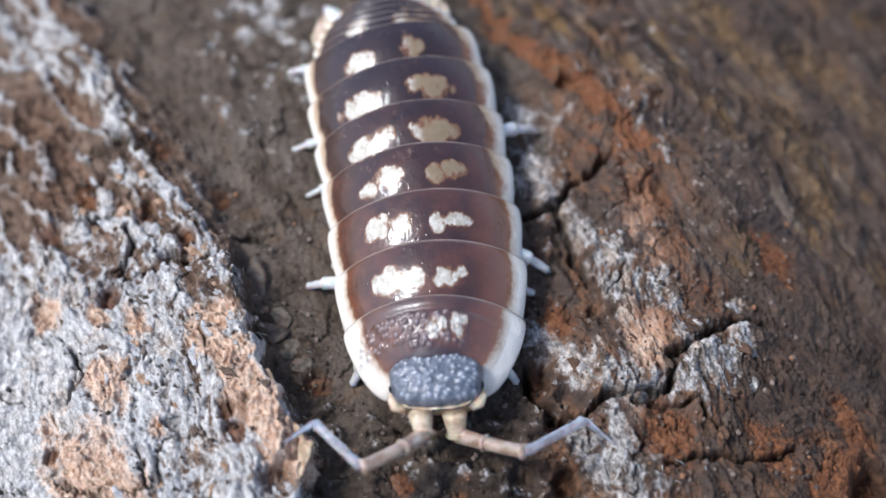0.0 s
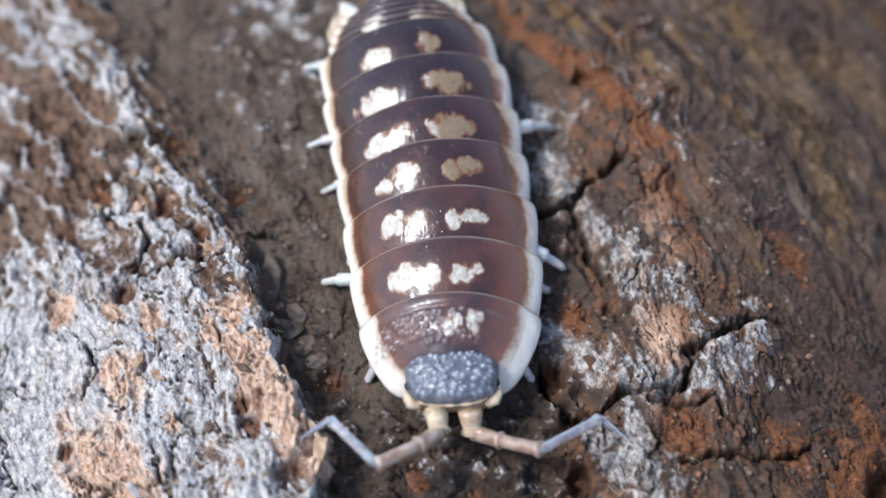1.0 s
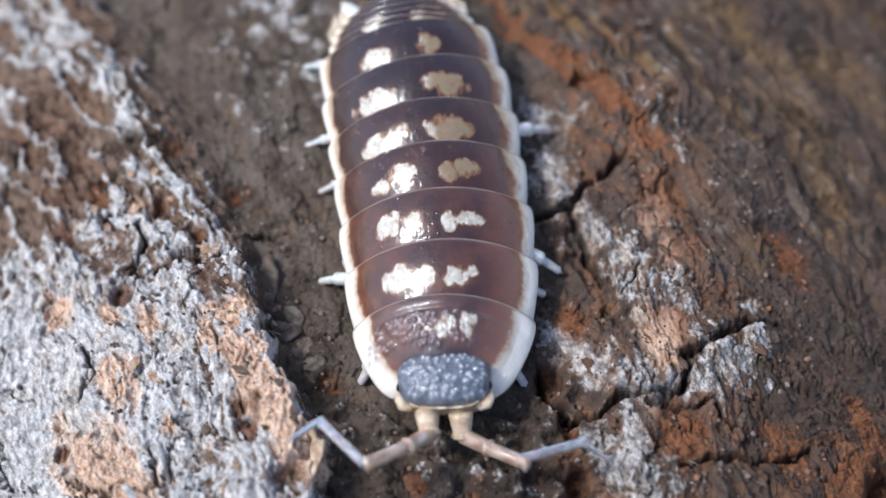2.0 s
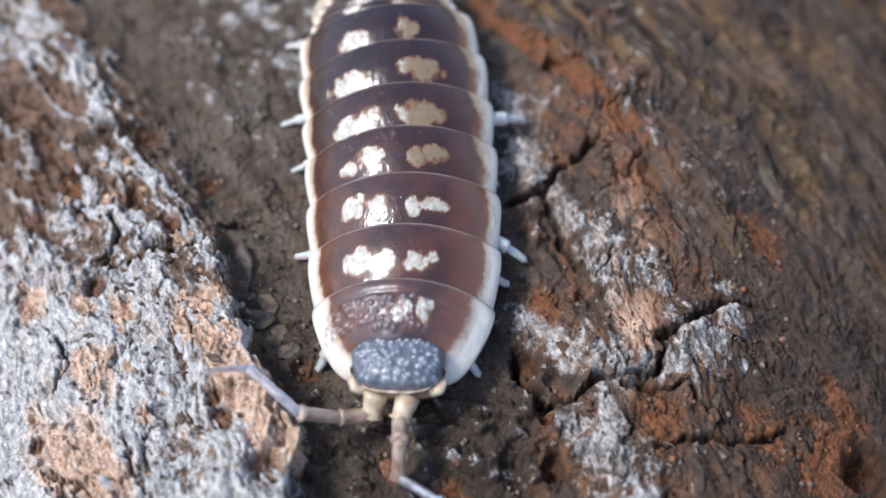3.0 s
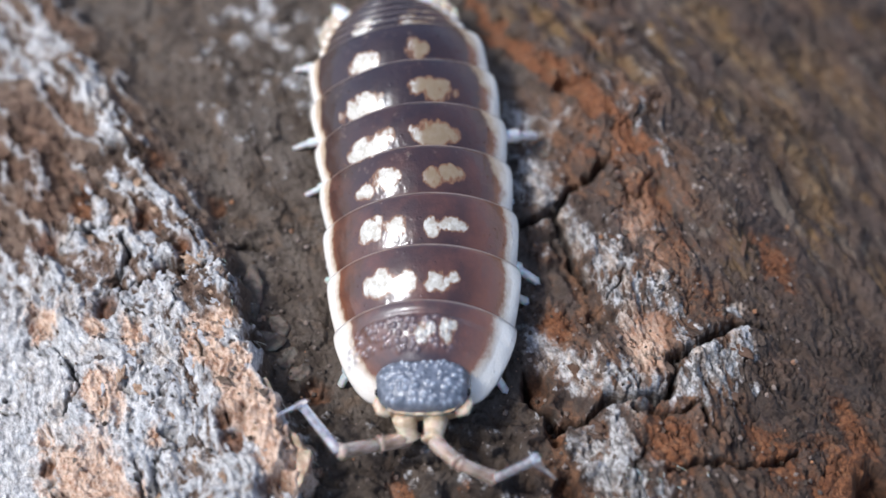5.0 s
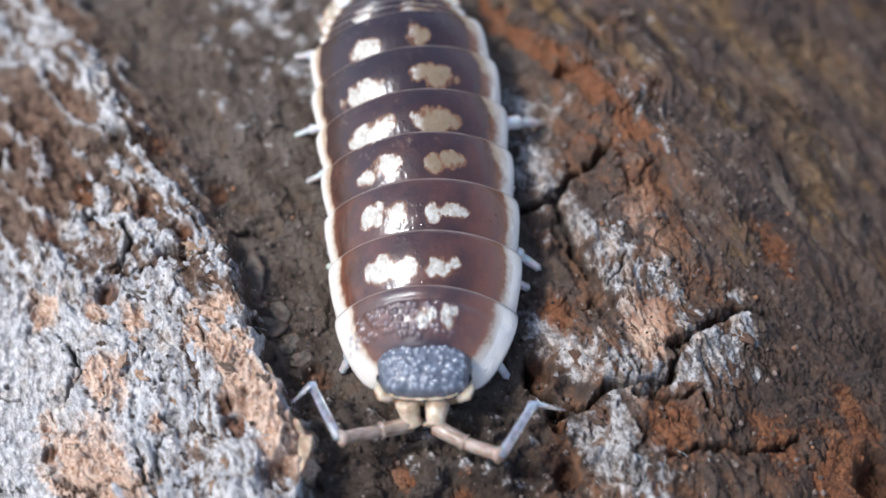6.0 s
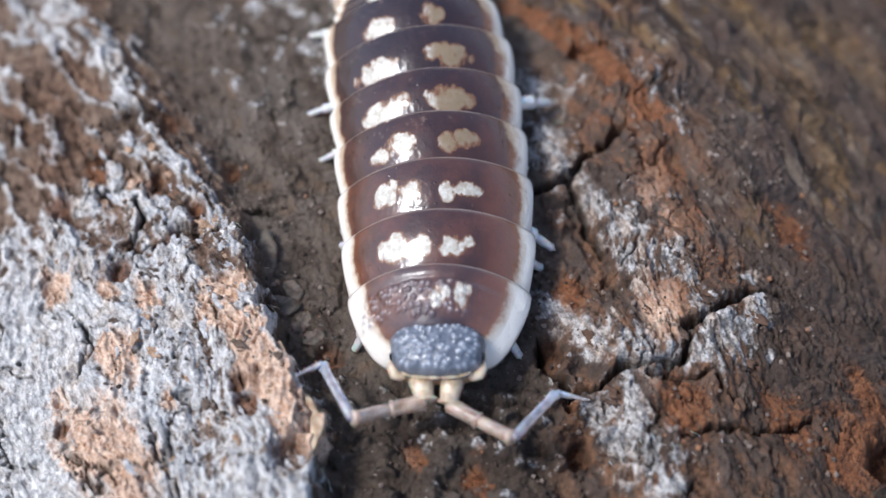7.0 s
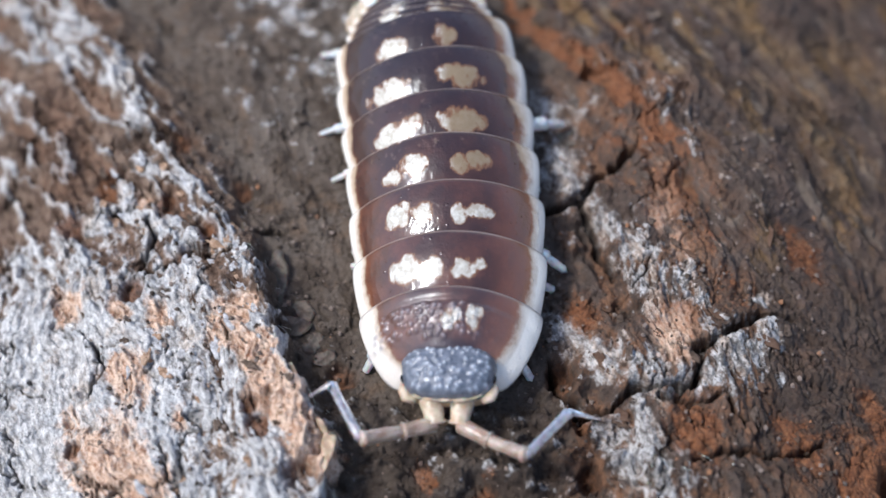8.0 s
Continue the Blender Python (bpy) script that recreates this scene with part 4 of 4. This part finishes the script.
    for k, pair in enumerate(feet):
        y0 = -5.6 + 2.05 * k
        for sx, (fx, fy) in zip((-1, 1), pair):
            bm = bmesh.new()
            slim = 0.75 if sx < 0 and k > 2 else 1.0
            hip, foot = Vector((sx * 1.6, y0 + (0.9 if sx < 0 and k in (3, 4) else 0), 1.3)), Vector((fx, fy, -0.12 if sx < 0 else -0.5))
            knee, shin = hip.lerp(foot, 0.45) + Vector((0, 0, 0.6)), hip.lerp(foot, 0.78) + Vector((0, 0, 0.35))
            for a, b, r0, r1 in ((hip, knee, 0.30, 0.33), (knee, shin, 0.25 * slim, 0.27 * slim), (shin, foot, 0.19 * slim, 0.15 * slim)):
                tube(bm, [a.lerp(b, f) for f in (-0.02, 0.06, 0.45, 0.85, 1.0, 1.04)], [r0 * 0.6, r0 * 0.85, (r0 + r1) / 2, r1, r1 * 1.05, r1 * 0.6], 10)
            tube(bm, [foot, foot.lerp(shin, -0.10), foot.lerp(shin, -0.20) - Vector((0, 0, 0.05))], [0.09, 0.06, 0.02], 8)
            legs[k, sx] = part("leg", bm, WHITE, body, "pale translucent walking leg")
    for ob in body.children:
        if not ob.name.startswith(("tergite", "pleonite")):
            bend_mesh(ob)
    return body, legs


def article(name, length, r0, r1, material, parent, flare=1.25, label=""):
    """One stick of a feeler along its own Y, with a flared far end."""
    bm = bmesh.new()
    tube(bm, [(0, -0.04, 0), (0, 0.06, 0), (0, length * 0.5, 0), (0, length * 0.86, 0), (0, length * 0.97, 0), (0, length + 0.03, 0)],
         [r0 * 0.7, r0, (r0 + r1) / 2, r1, r1 * flare, r1 * 0.7], 14)
    return part(name, bm, material, parent, label)


def build_feelers(body):
    made = []
    for side in range(2):
        scape = article("antenna", 0.95, 0.46, 0.34, CREAM, body, 1.35, "jointed pale feeler")
        made.append([scape,
                     article("antenna_joint", 1.30, 0.31, 0.27, TAN, scape, 1.3),
                     article("antenna_joint", 1.66, 0.25, 0.26, TAN, scape, 1.3),
                     article("antenna_joint", 2.58, 0.19, 0.18, GREY, scape, 1.35, "thin grey translucent feeler stick"),
                     article("antenna_tip", 1.70, 0.15, 0.05, GREY, scape, 1.0)])
    return made


def reach(a, b):
    """The pose at a, in millimetres, whose Y points to b."""
    y = (Vector(b) - Vector(a)).normalized()
    x = y.cross(Vector((0, 0, 1))).normalized()
    m = Matrix((x, y, x.cross(y))).transposed().to_4x4()
    m.translation = Vector(a) * MM
    return m


louse, legs = build_louse()
feelers = build_feelers(louse)


def step(x, y):
    """A small shift of a leg, in millimetres."""
    return pose(x * MM, y * MM, 0)


def motions():
    walk(legs[0, -1], [(0, step(0, 0)), (1.7, step(0, 0)), (2.8, step(0.0, -0.32)), (3.8, step(0.0, -0.35)), (4.2, step(0, 0)), (8, step(0, 0))])
    walk(legs[0, 1], [(0, step(0, 0)), (1.7, step(0, 0)), (2.8, step(-0.15, -0.10)), (3.8, step(-0.15, -0.10)), (4.2, step(0, 0)), (8, step(0, 0))])
    walk(legs[1, -1], [(0, step(0, 0)), (1.7, step(0, 0)), (2.8, step(0.5, 0.15)), (3.5, step(0.5, 0.15)), (4.2, step(1.0, 0.1)), (8, step(1.0, 0.1))])
    walk(legs[2, 1], [(0, step(0, 0)), (1.7, step(0, 0)), (2.8, step(0, 0.1)), (3.5, step(0, 0.1)), (4.2, step(-0.25, -0.1)), (8, step(-0.2, -0.1))])
    walk(louse, [
        (0.00, pose(-0.770 * MM, 0.900 * MM, 0.12 * MM, 0, -4.0, 7.20)),
        (1.70, pose(-0.770 * MM, 0.900 * MM, 0.12 * MM, 0, -4.0, 7.20)),
        (2.25, pose(-0.930 * MM, 0.930 * MM, 0.12 * MM, 0, -4.0, 4.20)),
        (2.80, pose(-1.080 * MM, 0.930 * MM, 0.12 * MM, 0, -4.0, 1.90)),
        (3.00, pose(-1.020 * MM, 0.970 * MM, 0.12 * MM, 0, -4.0, 1.90)),
        (3.50, pose(-1.020 * MM, 0.970 * MM, 0.12 * MM, 0, -4.0, 1.90)),
        (3.80, pose(-0.900 * MM, 0.940 * MM, 0.12 * MM, 0, -4.0, 2.90)),
        (4.00, pose(-0.740 * MM, 1.000 * MM, 0.12 * MM, 0, -4.0, 4.00)),
        (4.50, pose(-0.800 * MM, 1.020 * MM, 0.12 * MM, 0, -4.0, 4.00)),
        (8.00, pose(-0.800 * MM, 1.020 * MM, 0.12 * MM, 0, -4.0, 4.00)),
    ])
    walk(feelers[0][0], [
        (0.0, reach((-1.04, -8.62, 1.51), (-1.04, -9.56, 1.60))),
        (1.7, reach((-1.04, -8.62, 1.51), (-1.04, -9.56, 1.60))),
        (2.8, reach((-1.21, -8.61, 1.52), (-1.35, -9.53, 1.70))),
        (3.0, reach((-1.16, -8.53, 1.52), (-1.45, -9.09, 0.81))),
        (3.2, reach((-1.23, -8.46, 1.52), (-1.58, -8.97, 0.80))),
        (3.5, reach((-1.14, -8.55, 1.52), (-1.24, -9.48, 1.69))),
        (3.8, reach((-1.09, -8.40, 1.51), (-1.18, -9.33, 1.35))),
        (4.0, reach((-1.03, -8.48, 1.50), (-1.03, -9.25, 0.94))),
        (4.2, reach((-0.95, -8.61, 1.50), (-0.78, -9.22, 0.78))),
        (4.5, reach((-0.92, -8.41, 1.49), (-0.71, -9.33, 1.65))),
        (4.7, reach((-1.11, -8.53, 1.51), (-1.01, -9.12, 0.77))),
        (5.8, reach((-1.10, -8.52, 1.51), (-0.89, -9.27, 0.96))),
        (6.0, reach((-1.04, -8.55, 1.50), (-0.94, -9.13, 0.76))),
        (6.5, reach((-1.01, -8.49, 1.50), (-0.90, -9.30, 1.01))),
        (7.0, reach((-1.02, -8.50, 1.50), (-0.88, -9.44, 1.45))),
        (7.5, reach((-1.01, -8.52, 1.50), (-0.93, -9.44, 1.28))),
        (8.0, reach((-1.03, -8.40, 1.50), (-0.94, -9.27, 1.12))),
    ])
    walk(feelers[0][1], [
        (0.0, reach((0.00, 0.95, -0.00), (0.80, 1.73, 0.66))),
        (1.7, reach((0.00, 0.95, -0.00), (0.80, 1.73, 0.66))),
        (2.8, reach((0.00, 0.95, -0.00), (1.01, 1.51, 0.60))),
        (3.0, reach((0.00, 0.95, 0.00), (0.86, 0.99, 0.97))),
        (3.2, reach((0.00, 0.95, -0.00), (0.62, 0.92, 1.14))),
        (3.5, reach((0.00, 0.95, 0.00), (1.00, 1.68, 0.38))),
        (3.8, reach((0.00, 0.95, 0.00), (0.34, 1.92, 0.80))),
        (4.0, reach((0.00, 0.95, -0.00), (0.39, 1.44, 1.14))),
        (4.2, reach((0.00, 0.95, -0.00), (1.10, 0.70, 0.65))),
        (4.5, reach((0.00, 0.95, 0.00), (1.27, 0.80, -0.22))),
        (4.7, reach((-0.00, 0.95, -0.00), (1.15, 0.63, 0.51))),
        (5.8, reach((0.00, 0.95, 0.00), (1.25, 0.71, 0.24))),
        (6.0, reach((0.00, 0.95, -0.00), (1.22, 0.71, 0.37))),
        (6.5, reach((0.00, 0.95, 0.00), (1.24, 0.83, 0.37))),
        (7.0, reach((0.00, 0.95, 0.00), (1.30, 0.92, 0.03))),
        (7.5, reach((0.00, 0.95, -0.00), (1.23, 1.01, 0.42))),
        (8.0, reach((-0.00, 0.95, 0.00), (1.24, 1.00, 0.40))),
    ])
    walk(feelers[0][2], [
        (0.0, reach((0.80, 1.73, 0.66), (2.29, 2.41, 0.92))),
        (1.7, reach((0.80, 1.73, 0.66), (2.29, 2.41, 0.92))),
        (2.8, reach((1.01, 1.51, 0.60), (2.39, 2.19, 1.22))),
        (3.0, reach((0.86, 0.99, 0.97), (1.92, 0.73, 2.22))),
        (3.2, reach((0.62, 0.92, 1.14), (1.70, 0.97, 2.40))),
        (3.5, reach((1.00, 1.68, 0.38), (2.36, 2.41, 1.00))),
        (3.8, reach((0.34, 1.92, 0.80), (1.51, 2.65, -0.12))),
        (4.0, reach((0.39, 1.44, 1.14), (0.90, 2.21, 2.52))),
        (4.2, reach((1.10, 0.70, 0.65), (2.43, 0.44, 1.61))),
        (4.5, reach((1.27, 0.80, -0.22), (2.75, 1.08, 0.48))),
        (4.7, reach((1.15, 0.63, 0.51), (2.57, 0.15, 1.22))),
        (5.8, reach((1.25, 0.71, 0.24), (2.69, 0.31, 0.97))),
        (6.0, reach((1.22, 0.71, 0.37), (2.70, 0.28, 1.00))),
        (6.5, reach((1.24, 0.83, 0.37), (2.71, 0.76, 1.13))),
        (7.0, reach((1.30, 0.92, 0.03), (2.68, 1.28, 0.87))),
        (7.5, reach((1.23, 1.01, 0.42), (2.63, 1.22, 1.29))),
        (8.0, reach((1.24, 1.00, 0.40), (2.72, 1.00, 1.15))),
    ])
    walk(feelers[0][3], [
        (0.0, reach((2.29, 2.41, 0.92), (3.81, 0.33, 0.92))),
        (1.7, reach((2.29, 2.41, 0.92), (3.81, 0.33, 0.92))),
        (2.8, reach((2.39, 2.19, 1.22), (4.64, 0.94, 1.07))),
        (3.0, reach((1.92, 0.73, 2.22), (4.37, 0.08, 1.73))),
        (3.2, reach((1.70, 0.97, 2.40), (4.26, 0.97, 2.12))),
        (3.5, reach((2.36, 2.41, 1.00), (4.84, 1.83, 0.59))),
        (3.8, reach((1.51, 2.65, -0.12), (3.69, 2.49, 1.26))),
        (4.0, reach((0.90, 2.21, 2.52), (3.29, 1.78, 1.63))),
        (4.2, reach((2.43, 0.44, 1.61), (3.22, -0.96, -0.41))),
        (4.5, reach((2.75, 1.08, 0.48), (3.76, -1.29, 0.66))),
        (4.7, reach((2.57, 0.15, 1.22), (3.59, -1.12, -0.79))),
        (5.8, reach((2.69, 0.31, 0.97), (3.03, -1.60, -0.74))),
        (6.0, reach((2.70, 0.28, 1.00), (3.24, -1.11, -1.11))),
        (6.5, reach((2.71, 0.76, 1.13), (3.37, -1.25, -0.35))),
        (7.0, reach((2.68, 1.28, 0.87), (3.37, -1.19, 0.58))),
        (7.5, reach((2.63, 1.22, 1.29), (3.41, -1.08, 0.42))),
        (8.0, reach((2.72, 1.00, 1.15), (3.48, -1.16, -0.03))),
    ])
    walk(feelers[0][4], [
        (0.0, reach((3.81, 0.33, 0.92), (4.81, 1.41, 1.76))),
        (1.7, reach((3.81, 0.33, 0.92), (4.81, 1.41, 1.76))),
        (2.8, reach((4.64, 0.94, 1.07), (5.10, 2.35, 1.90))),
        (3.0, reach((4.37, 0.08, 1.73), (5.48, 0.10, 3.01))),
        (3.2, reach((4.26, 0.97, 2.12), (4.82, 1.12, 3.72))),
        (3.5, reach((4.84, 1.83, 0.59), (5.01, 3.48, 0.99))),
        (3.8, reach((3.69, 2.49, 1.26), (2.92, 3.81, 2.01))),
        (4.0, reach((3.29, 1.78, 1.63), (3.34, 2.49, 3.17))),
        (4.2, reach((3.22, -0.96, -0.41), (4.03, -1.66, 0.91))),
        (4.5, reach((3.76, -1.29, 0.66), (4.83, -0.64, 1.81))),
        (4.7, reach((3.59, -1.12, -0.79), (4.69, -1.57, 0.43))),
        (5.8, reach((3.03, -1.60, -0.74), (3.69, -1.37, 0.81))),
        (6.0, reach((3.24, -1.11, -1.11), (3.92, -1.35, 0.43))),
        (6.5, reach((3.37, -1.25, -0.35), (4.08, -1.05, 1.18))),
        (7.0, reach((3.37, -1.19, 0.58), (4.27, -0.44, 1.81))),
        (7.5, reach((3.41, -1.08, 0.42), (4.28, -0.54, 1.77))),
        (8.0, reach((3.48, -1.16, -0.03), (4.18, -0.82, 1.48))),
    ])
    walk(feelers[1][0], [
        (0.0, reach((0.19, -8.77, 1.42), (0.17, -9.35, 0.66))),
        (1.7, reach((0.19, -8.77, 1.42), (0.17, -9.35, 0.66))),
        (2.8, reach((-0.04, -8.65, 1.44), (-0.33, -9.48, 1.09))),
        (3.0, reach((0.01, -8.69, 1.43), (-0.37, -9.49, 1.11))),
        (3.2, reach((-0.01, -8.58, 1.44), (-0.43, -9.36, 1.12))),
        (3.5, reach((-0.12, -8.59, 1.44), (-0.50, -9.39, 1.11))),
        (3.8, reach((0.06, -8.47, 1.43), (-0.15, -9.39, 1.43))),
        (4.0, reach((0.09, -8.57, 1.42), (-0.10, -9.13, 0.68))),
        (4.2, reach((0.18, -8.70, 1.42), (-0.04, -9.61, 1.53))),
        (4.5, reach((0.20, -8.62, 1.42), (0.04, -9.55, 1.45))),
        (4.7, reach((0.11, -8.74, 1.42), (-0.05, -9.67, 1.55))),
        (5.8, reach((0.03, -8.62, 1.43), (-0.16, -9.53, 1.26))),
        (6.0, reach((0.08, -8.65, 1.42), (-0.10, -9.56, 1.26))),
        (6.5, reach((0.21, -8.59, 1.41), (-0.06, -9.43, 1.06))),
        (7.0, reach((0.17, -8.60, 1.42), (-0.08, -9.49, 1.21))),
        (7.5, reach((0.07, -8.61, 1.42), (-0.22, -9.48, 1.19))),
        (8.0, reach((0.13, -8.50, 1.42), (-0.09, -9.35, 1.06))),
    ])
    walk(feelers[1][1], [
        (0.0, reach((0.00, 0.95, -0.00), (-1.03, 0.99, 0.80))),
        (1.7, reach((0.00, 0.95, -0.00), (-1.03, 0.99, 0.80))),
        (2.8, reach((-0.00, 0.95, 0.00), (-0.42, 1.73, 0.96))),
        (3.0, reach((0.00, 0.95, 0.00), (-0.50, 1.64, 0.98))),
        (3.2, reach((0.00, 0.95, -0.00), (-0.51, 1.80, 0.84))),
        (3.5, reach((0.00, 0.95, 0.00), (-0.59, 1.71, 0.88))),
        (3.8, reach((0.00, 0.95, -0.00), (-1.11, 1.49, 0.41))),
        (4.0, reach((0.00, 0.95, -0.00), (-1.16, 0.93, 0.59))),
        (4.2, reach((0.00, 0.95, 0.00), (-1.09, 1.11, -0.68))),
        (4.5, reach((0.00, 0.95, 0.00), (-1.10, 1.65, -0.05))),
        (4.7, reach((0.00, 0.95, 0.00), (-0.92, 1.87, 0.09))),
        (5.8, reach((0.00, 0.95, -0.00), (-1.19, 1.48, -0.00))),
        (6.0, reach((0.00, 0.95, 0.00), (-1.19, 1.48, 0.00))),
        (6.5, reach((0.00, 0.95, 0.00), (-1.24, 1.32, 0.14))),
        (7.0, reach((0.00, 0.95, -0.00), (-1.22, 1.39, 0.01))),
        (7.5, reach((0.00, 0.95, 0.00), (-1.24, 1.33, 0.01))),
        (8.0, reach((0.00, 0.95, 0.00), (-1.21, 1.37, 0.19))),
    ])
    walk(feelers[1][2], [
        (0.0, reach((-1.03, 0.99, 0.80), (-2.39, 0.98, 1.75))),
        (1.7, reach((-1.03, 0.99, 0.80), (-2.39, 0.98, 1.75))),
        (2.8, reach((-0.42, 1.73, 0.96), (-0.49, 3.03, -0.07))),
        (3.0, reach((-0.50, 1.64, 0.98), (-0.66, 2.90, -0.08))),
        (3.2, reach((-0.51, 1.80, 0.84), (-0.65, 2.98, -0.31))),
        (3.5, reach((-0.59, 1.71, 0.88), (-1.50, 2.65, 1.90))),
        (3.8, reach((-1.11, 1.49, 0.41), (-2.32, 1.42, -0.73))),
        (4.0, reach((-1.16, 0.93, 0.59), (-2.55, 1.62, -0.01))),
        (4.2, reach((-1.09, 1.11, -0.68), (-2.41, 1.07, -1.69))),
        (4.5, reach((-1.10, 1.65, -0.05), (-2.38, 1.68, -1.11))),
        (4.7, reach((-0.92, 1.87, 0.09), (-2.19, 1.86, -0.98))),
        (5.8, reach((-1.19, 1.48, -0.00), (-2.48, 1.70, -1.02))),
        (6.0, reach((-1.19, 1.48, 0.00), (-2.55, 1.99, 0.79))),
        (6.5, reach((-1.24, 1.32, 0.14), (-2.74, 1.64, 0.77))),
        (7.0, reach((-1.22, 1.39, 0.01), (-2.61, 1.94, 0.75))),
        (7.5, reach((-1.24, 1.33, 0.01), (-2.73, 1.69, 0.65))),
        (8.0, reach((-1.21, 1.37, 0.19), (-2.67, 1.68, 0.93))),
    ])
    walk(feelers[1][3], [
        (0.0, reach((-2.39, 0.98, 1.75), (-4.65, 0.63, 0.57))),
        (1.7, reach((-2.39, 0.98, 1.75), (-4.65, 0.63, 0.57))),
        (2.8, reach((-0.49, 3.03, -0.07), (-2.39, 3.47, 1.62))),
        (3.0, reach((-0.66, 2.90, -0.08), (-2.82, 3.18, 1.30))),
        (3.2, reach((-0.65, 2.98, -0.31), (-2.55, 3.32, 1.40))),
        (3.5, reach((-1.50, 2.65, 1.90), (-4.07, 2.79, 2.11))),
        (3.8, reach((-2.32, 1.42, -0.73), (-4.52, 1.15, 0.58))),
        (4.0, reach((-2.55, 1.62, -0.01), (-4.39, -0.01, 0.79))),
        (4.2, reach((-2.41, 1.07, -1.69), (-3.84, 0.77, 0.44))),
        (4.5, reach((-2.38, 1.68, -1.11), (-4.06, 1.63, 0.85))),
        (4.7, reach((-2.19, 1.86, -0.98), (-3.87, 2.16, 0.96))),
        (5.8, reach((-2.48, 1.70, -1.02), (-3.45, 0.12, 0.77))),
        (6.0, reach((-2.55, 1.99, 0.79), (-3.48, -0.22, -0.15))),
        (6.5, reach((-2.74, 1.64, 0.77), (-3.65, -0.29, -0.67))),
        (7.0, reach((-2.61, 1.94, 0.75), (-3.74, -0.11, -0.33))),
        (7.5, reach((-2.73, 1.69, 0.65), (-3.76, -0.41, -0.45))),
        (8.0, reach((-2.67, 1.68, 0.93), (-3.84, -0.08, -0.55))),
    ])
    walk(feelers[1][4], [
        (0.0, reach((-4.65, 0.63, 0.57), (-5.73, 1.91, 0.31))),
        (1.7, reach((-4.65, 0.63, 0.57), (-5.73, 1.91, 0.31))),
        (2.8, reach((-2.39, 3.47, 1.62), (-3.50, 3.37, 0.33))),
        (3.0, reach((-2.82, 3.18, 1.30), (-3.89, 2.98, -0.01))),
        (3.2, reach((-2.55, 3.32, 1.40), (-3.60, 3.13, 0.08))),
        (3.5, reach((-4.07, 2.79, 2.11), (-4.87, 3.37, 0.73))),
        (3.8, reach((-4.52, 1.15, 0.58), (-5.16, 1.19, -0.99))),
        (4.0, reach((-4.39, -0.01, 0.79), (-5.33, 1.14, -0.04))),
        (4.2, reach((-3.84, 0.77, 0.44), (-4.61, 0.41, -1.03))),
        (4.5, reach((-4.06, 1.63, 0.85), (-4.50, 1.66, -0.79))),
        (4.7, reach((-3.87, 2.16, 0.96), (-4.75, 2.18, -0.49))),
        (5.8, reach((-3.45, 0.12, 0.77), (-4.09, -0.01, -0.80))),
        (6.0, reach((-3.48, -0.22, -0.15), (-4.56, -0.39, -1.45))),
        (6.5, reach((-3.65, -0.29, -0.67), (-4.81, -0.26, 0.57))),
        (7.0, reach((-3.74, -0.11, -0.33), (-4.91, -0.30, -1.55))),
        (7.5, reach((-3.76, -0.41, -0.45), (-4.92, -0.54, -1.69))),
        (8.0, reach((-3.84, -0.08, -0.55), (-5.03, 0.02, -1.76))),
    ])


motions()
